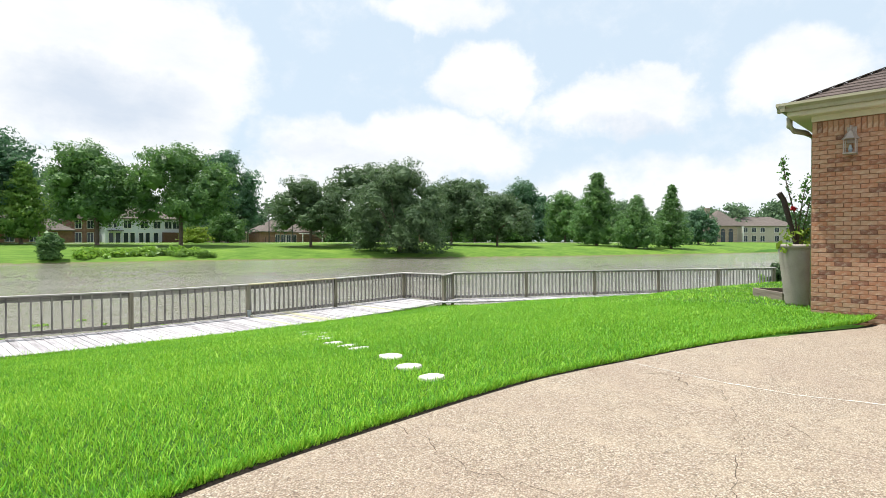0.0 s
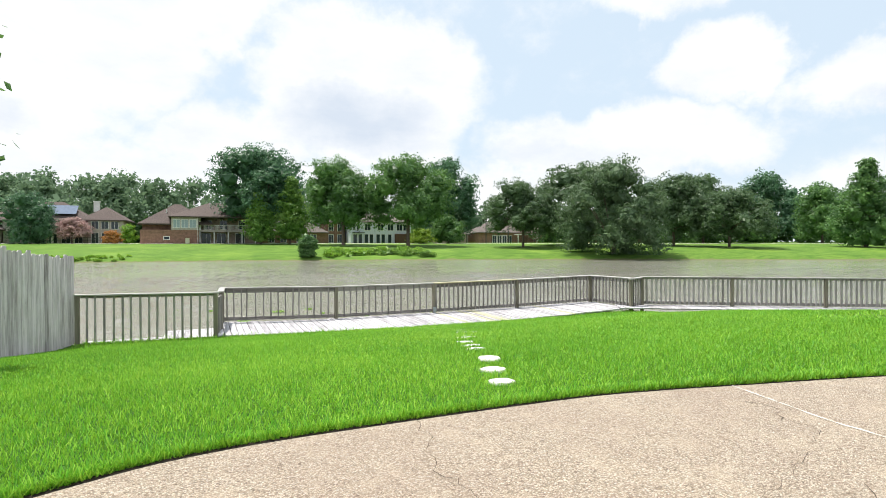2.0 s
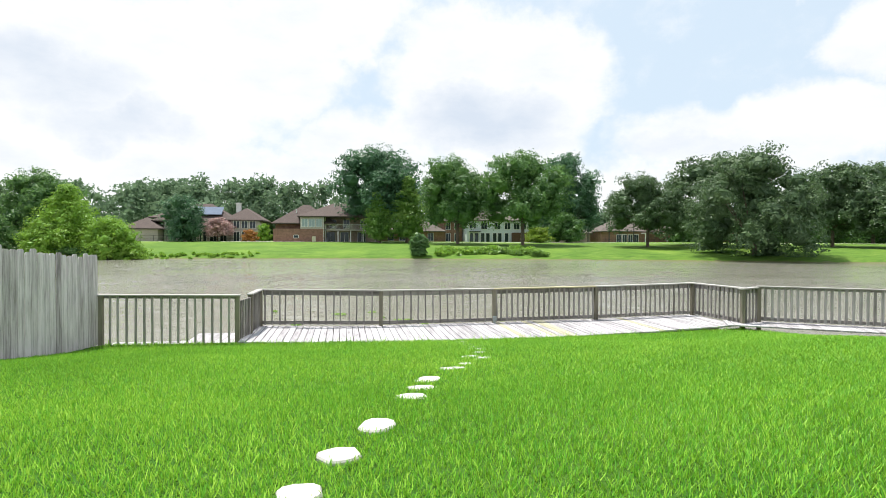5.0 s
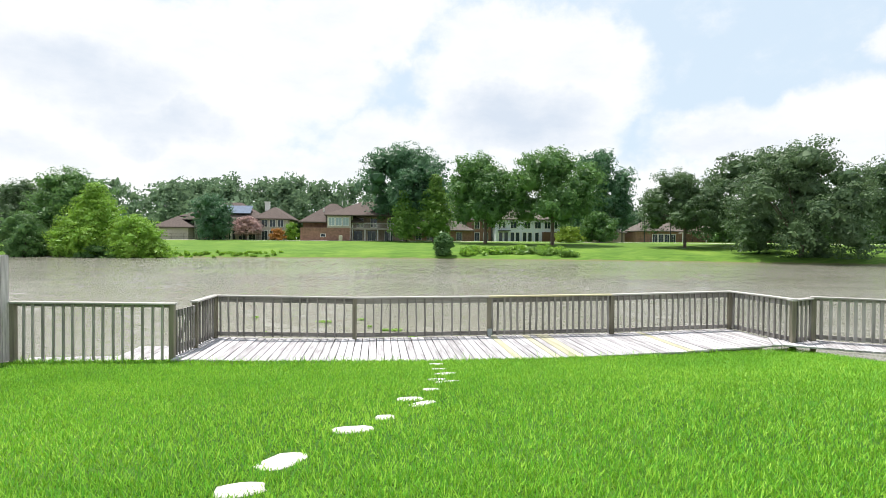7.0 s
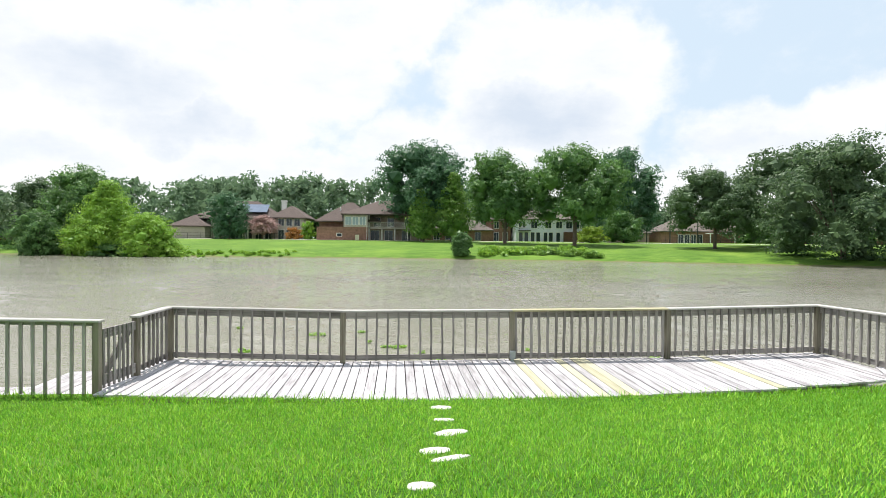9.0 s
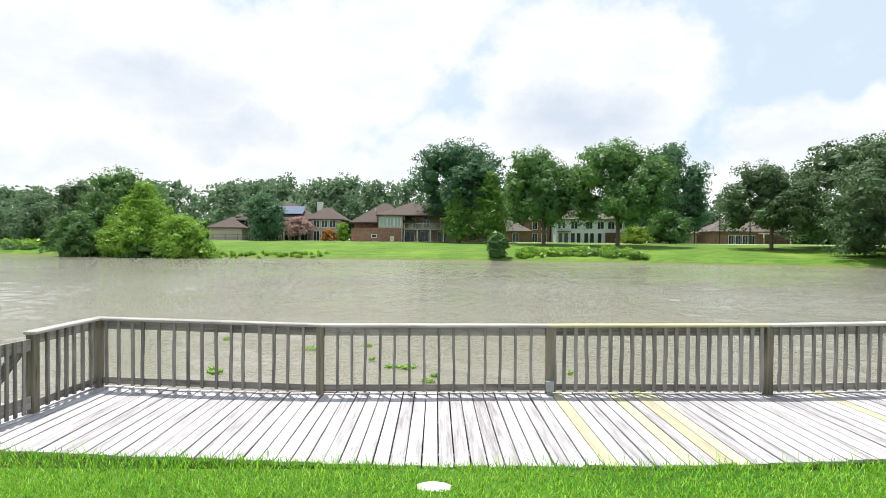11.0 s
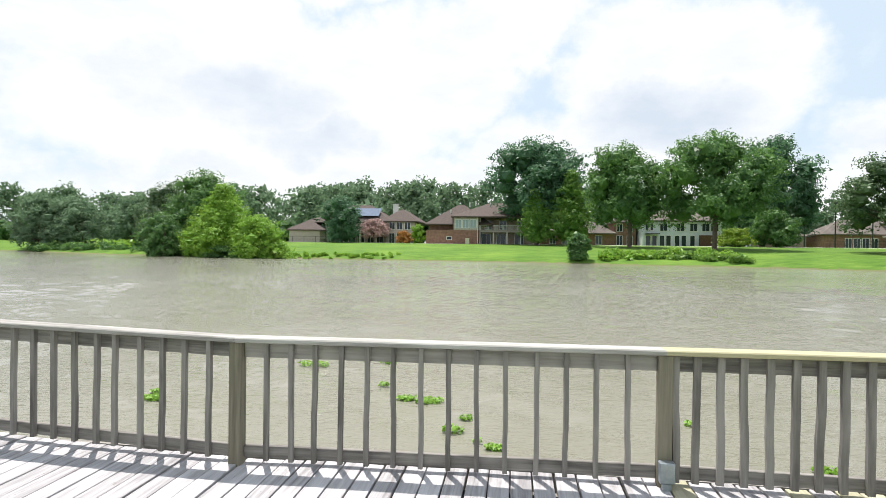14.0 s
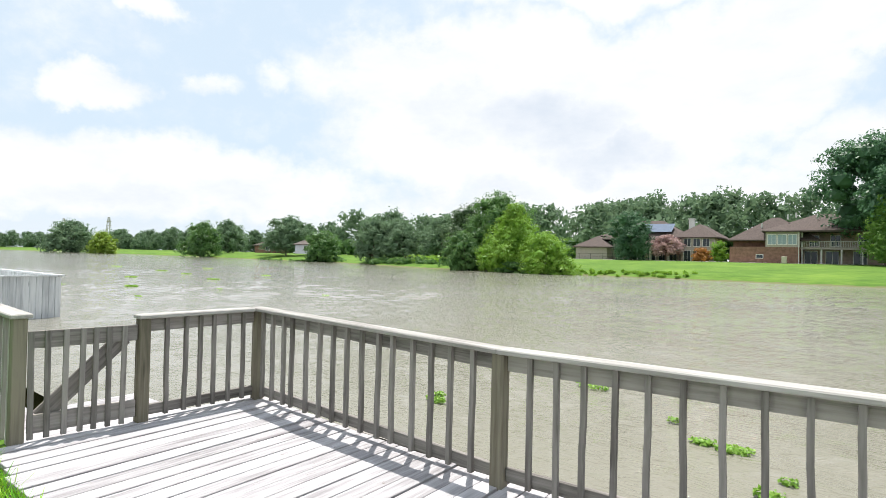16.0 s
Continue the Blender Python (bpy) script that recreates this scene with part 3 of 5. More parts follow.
link("skirt_beam", boxmesh("skirt_beam", 0.2, 12.2, 0.30, 0.34, -0.75, -0.045, rail_x), deck)
bulk = thing("bulkhead", "low timber bulkhead holding the bank back from the water", "retaining wall", kind="structure")
link("bulkhead_face", boxmesh("bulkhead_face", 0.1, 12.3, -1.56, -1.50, -1.4, -0.16, rail_x), bulk)
# small landing and walkway beyond the gate
walk_l = thing("gate_walkway", "weathered plank walkway beyond the deck gate", "walkway", kind="structure")
for i in range(18):
    wide_ = i < 8
    link("plank", board_meshes[0], walk_l, Matrix.Translation((-0.05 - i * 0.1485, -1.15 if wide_ else -1.58, -0.01 + rnd.uniform(-0.003, 0.003))) @ pose(0, 0, 0, 0, 0, rnd.uniform(-0.5, 0.5)) @ Matrix.Diagonal((1, 0.6 if wide_ else 0.18, 1, 1)))
# walkway along the bank on the far side
dirv = (Vector((*RAILEND, 0)) - Vector((*Q1, 0))).normalized()
nrm = Vector((dirv.y, -dirv.x, 0))
ang = math.degrees(math.atan2(dirv.y, dirv.x))
walk_r = thing("bank_walkway", "narrow weathered plank walkway following the bank railing", "walkway", kind="structure")
n = int((Vector((*RAILEND, 0)) - Vector((*Q1, 0))).length / 0.15)
for i in range(-5, n):
    c = Vector((*Q1, 0)) + dirv * (i * 0.15) + nrm * 0.36
    link("plank", board_meshes[0], walk_r, Matrix.Translation((c.x, c.y, 0.135 + rnd.uniform(-0.004, 0.004) + 0.004 * (i < 3))) @ pose(0, 0, 0, 0, rnd.uniform(-1, 1), ang + rnd.uniform(-0.4, 0.4)) @ Matrix.Diagonal((1, 0.4, 1, 1)))

# ---- railings ----
post_mesh = boxmesh("post", -0.047, 0.047, -0.047, 0.047, 0, 1, post_z, 0.006)
bal_thin = []
for s in range(4):
    bm = bmesh.new()
    r = random.Random(s)
    nseg = 5
    bend = [0.0 if j in (0, nseg) else r.uniform(-0.0035, 0.0035) * (s > 0) for j in range(nseg + 1)]
    rings = [[bm.verts.new((sx_ * 0.017 + bend[j], sy_ * 0.017, j / nseg)) for sx_, sy_ in ((-1, -1), (1, -1), (1, 1), (-1, 1))] for j in range(nseg + 1)]
    for a, b in zip(rings, rings[1:]):
        for q in range(4):
            bm.faces.new((a[q], a[(q + 1) % 4], b[(q + 1) % 4], b[q]))
    bm.faces.new(rings[-1])
    bm.faces.new(rings[0][::-1])
    bal_thin.append(mesh_of("baluster", bm, rail_z))
bal_wide = boxmesh("baluster", -0.031, 0.031, -0.014, 0.014, 0, 1, picket_z, 0.003)


def rail(label, a, b, za, zb, count, height=0.935, wide=False, cap=None, posts=(True, True), bottom=0.04, ends=(-0.06, 0.06), at=None, thick=1.0):
    """One bay of railing from a to b; balusters stand on the deck side of the rails."""
    ob = thing("railing", label, "railing", "railing bays")
    A, B = Vector((*a, za)), Vector((*b, zb))
    d = B - A
    L = d.xy.length
    yaw = math.atan2(d.y, d.x)
    R = Matrix.Translation(A) @ Matrix.Rotation(yaw, 4, "Z")
    slope = (zb - za) / L
    S = Matrix.Rotation(-math.atan(slope), 4, "Y")
    for flag, px, p in ((posts[0], 0, "post"), (posts[1], L, "post")):
        if flag:
            link(p, post_mesh, ob, R @ Matrix.Translation((px, 0, px * slope - 0.35)) @ Matrix.Diagonal((1, 1, height - 0.035 + 0.35, 1)))
    g = 0.05
    link("top_rail", boxmesh("top_rail", g, L - g, 0.005, 0.043, height - 0.04 - (0.05 if wide else 0.115), height - 0.04, rail_x, 0.004), ob, R @ S)
    if bottom > 0:
        link("bottom_rail", boxmesh("bottom_rail", g, L - g, 0.005, 0.043, bottom, bottom + 0.09, rail_x, 0.004), ob, R @ S)
    link("cap", boxmesh("cap", ends[0], L + ends[1], -0.075, 0.075, height - 0.036, height, cap or cap_x, 0.008), ob, R @ S)
    for i in range(len(at) if at else count):
        px = at[i] if at else L * (i + 1) / (count + 1) + rnd.uniform(-0.012, 0.012)
        mesh = bal_wide if wide else rnd.choice(bal_thin)
        z0, z1 = bottom - 0.01, height - 0.045
        link("baluster", mesh, ob, R @ Matrix.Translation((px, -0.014 if not wide else -0.010, z0 + px * slope)) @ pose(0, 0, 0, 0, rnd.uniform(-0.5, 0.5), rnd.choice((0, 180)) if not wide else rnd.uniform(-4, 4)) @ Matrix.Diagonal((thick, 1, z1 - z0, 1)))
    return ob


RL = "weathered grey deck railing bay with slim warped balusters above the water"
rail(RL, L0, P1, deck_z(0), deck_z(3.1), 15, posts=(True, False), ends=(-0.08, -0.002), at=(0.12, 0.29, 0.485, 0.617, 0.85, 1.05, 1.246, 1.436, 1.63, 1.828, 1.99, 2.22, 2.405, 2.595, 2.80))
rail(RL, P1, P2, deck_z(3.1), deck_z(6.2), 14, posts=(True, False), ends=(0.002, -0.002), at=(0.23, 0.42, 0.59, 0.785, 0.978, 1.174, 1.372, 1.57, 1.77, 1.97, 2.184, 2.385, 2.593, 2.808))
rail("weathered deck railing bay with a newer yellow cap board", P2, P3, deck_z(6.2), deck_z(9.1), 20, posts=(True, False), cap=cap_new, ends=(0.002, -0.002), at=(0.075, 0.20, 0.355, 0.504, 0.66, 0.812, 0.958, 1.10, 1.256, 1.397, 1.537, 1.682, 1.827, 1.967, 2.106, 2.245, 2.389, 2.527, 2.659, 2.79), thick=1.35)
rail("weathered deck railing bay with close set balusters", P3, R0, deck_z(9.1), deck_z(12.1), 19, ends=(0.002, 0.08))
rail("short weathered railing bay at the end of the deck", G1, L0, deck_z(0), deck_z(0), 6, posts=(True, False), ends=(-0.06, -0.082), at=(0.203, 0.367, 0.507, 0.647, 0.80, 0.953))
rail("weathered railing bay closing the deck's end beside the bank walkway", R0, Q0, 0.1, 0.12, 11, posts=(False, True), ends=(0.082, 0.06))
rail("old grey railing with wide flat pickets between fence and gate", FE, G0, 0.13, 0.10, 15, wide=True, bottom=-0.10, thick=0.72)
rail("short weathered railing piece joining deck and bank railings", Q0, Q1, 0.1, 0.12, 4, posts=(False, False), ends=(-0.062, -0.062))
QA = Vector((*Q1, 0))
bays = 5
for i in range(bays):
    a = QA + dirv * (13.9 * i / bays)
    b = QA + dirv * (13.9 * (i + 1) / bays)
    rail("weathered railing bay with broad balusters following the bank", a.xy, b.xy, 0.14, 0.14, 18, wide=True, posts=(True, i == bays - 1), ends=(-0.06 if i == 0 else 0.002, 0.06 if i == bays - 1 else -0.002))

# electrical box on a post
bx = thing("junction_box", "small grey metal junction box strapped to the foot of a post", "electrical box", at=(P2[0], P2[1] - 0.085, 0.02))
part("box_body", box(bmesh.new(), -0.05, 0.05, -0.03, 0.03, 0.03, 0.17, 0.006), box_metal, bx)
part("box_foot", box(bmesh.new(), -0.03, 0.03, -0.02, 0.02, -0.02, 0.028, 0.003), box_metal, bx)

# gate
gate = thing("gate", "closed weathered deck gate with pickets and a diagonal brace", "gate", at=(*G1, 0.03), turn=math.degrees(math.atan2(G0[1] - G1[1], G0[0] - G1[0])))
GL = math.dist(G0, G1)
part("top_board", box(bmesh.new(), 0.055, GL - 0.065, 0.0, 0.03, 0.73, 0.865, 0.004), rail_x, gate)
part("bottom_board", box(bmesh.new(), 0.055, GL - 0.065, 0.0, 0.03, 0.07, 0.215, 0.004), rail_x, gate)
bl = math.hypot(GL - 0.30, 0.58)
part("brace", box(bmesh.new(), -bl / 2, bl / 2, -0.030, -0.002, -0.068, 0.068, 0.004), rail_x, gate, m=Matrix.Translation((GL / 2, 0, 0.47)) @ Matrix.Rotation(math.atan2(0.58, GL - 0.30), 4, "Y"))
for q in (0.165, 0.268, 0.371, 0.468, 0.577, 0.69, 0.795):
    part("picket", box(bmesh.new(), -0.02, 0.02, 0.032, 0.054, 0.03, 0.868, 0.003), rail_z, gate, m=Matrix.Translation((q, 0, 0)) @ Matrix.Rotation(radians(rnd.uniform(-0.8, 0.8)), 4, "Y"))
part("hinge", box(bmesh.new(), 0.0, 0.07, -0.006, 0.0, 0.74, 0.77), iron, gate, "rusty strap hinge")

# ---- picket privacy fence ----
fence = thing("privacy_fence", "tall weathered grey board fence along the side of the lawn", "fence", kind="structure")
F0, F1 = Vector((-2.87, -1.76, 0)), Vector((-6.9, -17.5, 0))
fl = (F1 - F0).length
fd = (F1 - F0).normalized()
fyaw = math.degrees(math.atan2(fd.y, fd.x))
picks = []
for s in range(3):
    bm = bmesh.new()
    w_ = 0.0662
    outline = [(-w_, 0), (w_, 0), (w_, 1.87), (w_ - 0.024, 1.9), (-w_ + 0.024, 1.9), (-w_, 1.87)]
    f = [bm.verts.new((a, 0, b)) for a, b in outline]
    g_ = [bm.verts.new((a, 0.018, b)) for a, b in outline]
    bm.faces.new(f)
    bm.faces.new(g_[::-1])
    for i in range(6):
        bm.faces.new((f[i], g_[i], g_[(i + 1) % 6], f[(i + 1) % 6]))
    bmesh.ops.recalc_face_normals(bm, faces=bm.faces)
    picks.append(mesh_of("fence_board", bm, fence_z))
i = 0
while i * 0.143 < fl:
    p = F0 + fd * (i * 0.143)
    link("fence_board", picks[i % 3], fence, Matrix.Translation((p.x, p.y, h1(p.x, p.y) + rnd.uniform(-0.02, 0.02))) @ pose(0, 0, 0, 0, rnd.uniform(-0.5, 0.5), fyaw + rnd.uniform(-1.5, 1.5)) @ Matrix.Diagonal((1, 1, rnd.uniform(0.99, 1.015), 1)))
    i += 1
for z in (0.35, 1.45):
    for s in range(7):
        a, b = F0 + fd * (fl * s / 7), F0 + fd * (fl * (s + 1) / 7)
        A, B = Vector((a.x, a.y, h1(a.x, a.y) + z)), Vector((b.x, b.y, h1(b.x, b.y) + z))
        bm = box(bmesh.new(), 0, (B - A).length, -0.06, -0.02, -0.045, 0.045)
        part("fence_rail", bm, rail_x, fence, m=Matrix.Translation(A) @ (B - A).to_track_quat("X", "Z").to_matrix().to_4x4())

# ---- the brick house beside the patio ----
house = thing("brick_house", "mottled red brown brick house under a brown shingle hip roof", "house", at=(HOUSE_X, HOUSE_Y, 0))
Z0, Z1 = 0.80, 4.06
part("wall", box(box(bmesh.new(), 0.0, 0.15, -9, 0.0, Z0, Z1), 0.151, 9, -0.15, 0.0, Z0, Z1), mortar, house, "wall of mottled brick laid in light mortar")
part("plinth", box(bmesh.new(), -0.02, 0.0, -9, 0.0, Z0 - 0.2, Z0 + 0.09), mortar, house)
soffit = part("soffit", box(bmesh.new(), -0.26, 9, -9, 0.26, 4.06, 4.09), cream, house, "cream painted soffit and frieze")
part("frieze", box(bmesh.new(), -0.06, -0.02, -9, 0.0, 3.98, 4.06), cream, house)
part("fascia", box(bmesh.new(), -0.28, -0.26, -9, 0.26, 4.07, 4.22), cream, house)
part("fascia", box(bmesh.new(), -0.28, 9, 0.26, 0.28, 4.07, 4.22), cream, house)


def gutter_bm(length):
    bm = bmesh.new()
    prof = [(0, 0.13), (-0.12, 0.13), (-0.125, 0.09), (-0.07, 0.05), (-0.06, 0.0), (0, 0.0), (0, 0.13)]
    a = [bm.verts.new((x_, 0, z_)) for x_, z_ in prof[:-1]]
    b = [bm.verts.new((x_, length, z_)) for x_, z_ in prof[:-1]]
    for i in range(5):
        bm.faces.new((a[i], a[(i + 1) % 6], b[(i + 1) % 6], b[i]))
    bm.faces.new(a)
    bm.faces.new(b[::-1])
    bmesh.ops.recalc_face_normals(bm, faces=bm.faces)
    return bm


part("gutter", gutter_bm(9.2), gutter_mat, house, "olive painted metal gutter", m=Matrix.Translation((-0.282, -8.8, 4.13)))
part("gutter", gutter_bm(9.5), gutter_mat, house, "olive painted metal gutter", m=Matrix.Translation((-0.40, 0.282, 4.13)) @ Matrix.Rotation(radians(-90), 4, "Z"))
part("downspout", tube(bmesh.new(), [(0.12, 0.33, 4.13), (0.12, 0.33, 3.98), (0.15, 0.27, 3.91), (0.28, 0.14, 3.88), (0.60, 0.08, 3.82), (0.60, 0.08, 1.0)], [0.045] * 6, 8), gutter_mat, house, smooth=True)
# hip roof in overlapping shingle courses
roof_ = part("roof", box(bmesh.new(), 1.2, 8.9, -8.9, -1.2, 4.30, 4.36), roof_mat, house, "brown shingle hip roof")
rise = 0.52
for i in range(26):
    bm = bmesh.new()
    o0, o1 = i * 0.14, (i + 1) * 0.14 + 0.02
    za, zb = 4.235 + o0 * rise, 4.235 + o1 * rise
    lift = 0.016
    x0, x1 = -0.32 + o0, -0.32 + o1
    y0, y1 = 0.32 - o0, 0.32 - o1
    a = [bm.verts.new(v) for v in ((x0, -9, za + lift), (x0, y0, za + lift), (x1, y1, zb), (x1, -9, zb))]
    bm.faces.new(a[::-1])
    c = [bm.verts.new(v) for v in ((x0, y0, za + lift), (9, y0, za + lift), (9, y1, zb), (x1, y1, zb))]
    bm.faces.new(c[::-1])
    e_ = [bm.verts.new(v) for v in ((x0, -9, za), (x0, y0, za), (x0, y0, za + lift), (x0, -9, za + lift))]
    bm.faces.new(e_)
    e_ = [bm.verts.new(v) for v in ((x0, y0, za), (9, y0, za), (9, y0, za + lift), (x0, y0, za + lift))]
    bm.faces.new(e_)
    part("shingle", bm, roof_mat, roof_)
bm = bmesh.new()
for i in range(1, 22):
    o = i * 0.15
    box(bm, -0.13, 0.12, -0.07, 0.07, 0, 0.016, m=Matrix.Translation((-0.32 + o, 0.32 - o, 4.243 + o * rise)) @ Matrix.Rotation(radians(-45), 4, "Z") @ Matrix.Rotation(radians(-20), 4, "Y"))
part("ridge_cap", bm, roof_mat, house)

# wall lantern
lan = thing("wall_lantern", "aged metal wall lantern with clear panes under the eave", "lantern", at=(HOUSE_X - 0.02, -13.5, 3.42))
part("backplate", box(bmesh.new(), -0.015, 0.0, -0.06, 0.06, 0.18, 0.42, 0.005), lantern_metal, lan)
part("arm", tube(bmesh.new(), [(-0.01, 0, 0.38), (-0.06, 0, 0.43), (-0.12, 0, 0.42), (-0.13, 0, 0.36)], [0.012] * 4, 6), lantern_metal, lan)
bm = bmesh.new()
bmesh.ops.create_cone(bm, segments=6, radius1=0.115, radius2=0.02, depth=0.13, cap_ends=True, matrix=Matrix.Translation((-0.13, 0, 0.29)))
part("hood", bm, lantern_metal, lan)
part("base", box(bmesh.new(), -0.215, -0.045, -0.085, 0.085, 0.0, 0.025, 0.006), lantern_metal, lan)
for sx_, sy_ in ((-1, -1), (1, -1), (1, 1), (-1, 1)):
    part("bar", box(bmesh.new(), -0.006, 0.006, -0.006, 0.006, 0.02, 0.23), lantern_metal, lan, m=Matrix.Translation((-0.13 + sx_ * 0.07, sy_ * 0.07, 0)))
part("bulb", tube(bmesh.new(), [(-0.13, 0, 0.02), (-0.13, 0, 0.08), (-0.13, 0, 0.14)], [0.014, 0.03, 0.012], 8), blind_glass, lan, "clear bulb", smooth=True)

# large pot, raised bed, rose
pot = thing("tall_planter", "tall tapered grey ridged planter pot at the corner of the house", "plant pot", at=(10.11, -12.62, h1(9.98, -12.62)))
bm = bmesh.new()
prof = [(0.21, 0.0), (0.22, 0.04)] + [(0.22 + 0.11 * t / 18 + 0.011 * (t % 2), 0.05 + 0.93 * t / 18) for t in range(19)] + [(0.345, 0.99), (0.365, 1.02), (0.36, 1.06), (0.32, 1.05), (0.30, 0.93)]
rings = [[bm.verts.new((r_ * math.cos(k * math.tau / 24), r_ * math.sin(k * math.tau / 24), z_)) for k in range(24)] for r_, z_ in prof]
for a, b in zip(rings, rings[1:]):
    for k in range(24):
        bm.faces.new((a[k], a[(k + 1) % 24], b[(k + 1) % 24], b[k]))
bm.faces.new(rings[0][::-1])
part("pot_body", bm, pot_mat, pot, smooth=True)
bm = bmesh.new()
bmesh.ops.create_circle(bm, cap_ends=True, segments=24, radius=0.305, matrix=Matrix.Translation((0, 0, 0.94)))
part("potting_soil", bm, soil, pot)
bed = thing("raised_bed", "low dark timber raised bed edging beside the lawn", "raised bed", at=(11.28, -12.1, h1(11.28, -12.1)), turn=40.6)
for a in ((-0.56, 0.56, 0.27, 0.31), (-0.56, 0.56, -0.31, -0.27), (-0.56, -0.52, -0.266, 0.266), (0.52, 0.56, -0.266, 0.266)):
    part("timber", box(bmesh.new(), *a, -0.1, 0.16, 0.006), planter_wood, bed)
part("bed_soil", box(bmesh.new(), -0.515, 0.515, -0.265, 0.265, -0.1, 0.06), soil, bed)


# ---- foliage ----
def leaf_mesh(name, pts, normals, size, mat, seed, aspect=0.6, spread=0.9):
    """A crown of many small bent leaves at the given points."""
    r = np.random.RandomState(seed)
    n = len(pts)
    heavy = (np.linalg.norm(normals, axis=1) > 4.9)[:, None]
    grow = np.where(heavy, 2.4, 1.0)
    nrm_ = np.where(heavy, normals / 5, normals) + r.normal(0, spread, (n, 3))
    nrm_ /= np.linalg.norm(nrm_, axis=1)[:, None] + 1e-9
    t = np.cross(nrm_, r.normal(0, 1, (n, 3)))
    t /= np.linalg.norm(t, axis=1)[:, None] + 1e-9
    b = np.cross(nrm_, t)
    s = size * grow * r.uniform(0.6, 1.35, (n, 1))
    a0 = pts - t * s
    a1 = pts + b * s * aspect + nrm_ * s * 0.12
    a2 = pts + t * s
    a3 = pts - b * s * aspect + nrm_ * s * 0.12
    v = np.stack([a0, a1, a2, a3], 1).reshape(-1, 3)
    me = bpy.data.meshes.new(name)
    me.vertices.add(4 * n)
    me.vertices.foreach_set("co", v.astype(np.float32).ravel())
    me.loops.add(4 * n)
    me.loops.foreach_set("vertex_index", np.arange(4 * n, dtype=np.int32))
    me.polygons.add(n)
    me.polygons.foreach_set("loop_start", np.arange(0, 4 * n, 4, dtype=np.int32))
    me.update(calc_edges=True)
    me.materials.append(mat)
    return me


def crown_points(h, w_, count, seed, shape="round", low=0.18):
    """Leaf places in lumpy masses: big lobes, each covered with small clumps."""
    r = np.random.RandomState(seed)
    z_lo = h * low * 0.75
    hz = h - z_lo
    small = count < 1500
    want = {"cone": 44, "bush": 20, "tuft": 26}.get(shape, 46)
    want = max(7, want // 2) if small else want
    k = np.arange(want)
    zf = (k + 0.5) / want if shape in ("cone", "tuft") else None
    lobes = []
    for i in range(want):
        if shape == "cone":
            z = zf[i] ** 1.15
            env = (1.0 - z) ** 0.75 * (0.6 + 0.4 * min(1, z / 0.15))
            rad = 0.08 + 0.11 * (1 - z)
        elif shape == "tuft":
            z, env, rad = zf[i], 0.9, 0.26
        elif shape == "spread":
            z = 0.12 + 0.80 * (i + 0.5) / want
            env = math.sqrt(max(0.02, 1 - (abs(z - 0.36) / 0.66) ** 2.0))
            rad = 0.135
        elif shape == "bush":
            z = 0.05 + 0.85 * (i + 0.5) / want
            env = math.sqrt(max(0.02, 1 - (z * 0.98) ** 2))
            rad = 0.17
        else:
            z = 0.08 + 0.84 * (i + 0.5) / want
            env = math.sqrt(max(0.02, 1 - (abs(z - 0.44) / 0.60) ** 3.0))
            rad = 0.155
        ang = i * 2.39996 + r.uniform(-0.3, 0.3)
        lr = rad * r.uniform(0.85, 1.2)
        dist = max(0.0, env - lr * 1.6) * (1.0 if i % 4 else 0.3) * r.uniform(0.9, 1.08)
        if z > 0.68 and shape in ("round", "spread"):
            dist *= r.uniform(0.72, 1.05) if i % 3 else r.uniform(0.2, 0.6)
        lobes.append((dist * math.cos(ang) * w_ / 2, dist * math.sin(ang) * w_ / 2, z_lo + hz * z, lr))
    lobes = np.array(lobes)
    lobes[:, :2] *= r.uniform(0.95, 1.06, (want, 1))
    scale = np.array([w_, w_, min(hz, w_ * 1.1) * 0.95])
    m = 9 if small else 20
    cd = r.normal(0, 1, (want, m, 3))
    cd[:, :, 2] += 0.25
    cd /= np.linalg.norm(cd, axis=2)[:, :, None]
    cc = lobes[:, None, :3] + cd * lobes[:, None, 3:4] * scale * r.uniform(0.75, 1.08, (want, m, 1))
    li, ci = r.randint(0, want, count), r.randint(0, m, count)
    d = r.normal(0, 1, (count, 3))
    d[:, 2] = np.where(r.rand(count) < 0.62, np.abs(d[:, 2]), d[:, 2])
    d /= np.linalg.norm(d, axis=1)[:, None]
    cr = lobes[li, 3:4] * r.uniform(0.27, 0.35, (count, 1)) * np.where(r.rand(count, 1) < 0.22, r.uniform(0.2, 0.8, (count, 1)), 1.0)
    pts = cc[li, ci] + d * cr * scale
    inner = r.rand(count) < 0.12
    pts[inner] = (lobes[li, :3] + d * lobes[li, 3:4] * scale * r.uniform(0.1, 0.7, (count, 1)))[inner]
    nd = d * 0.8 + cd[li, ci] * 0.6
    nd /= np.linalg.norm(nd, axis=1)[:, None] + 1e-9
    nd[inner] *= 5
    top, bot = np.percentile(pts[:, 2], 99.5), np.percentile(pts[:, 2], 1.0)
    pts[:, 2] = z_lo + (pts[:, 2] - bot) * (h - z_lo) / (top - bot)
    for q in (0, 1):
        lo, hi = np.percentile(pts[:, q], (1.0, 99.0))
        pts[:, q] = (pts[:, q] - (lo + hi) / 2) * w_ / (hi - lo)
    pts[:, 2] = np.maximum(pts[:, 2], h * low * 0.5)
    return pts, nd, lobes


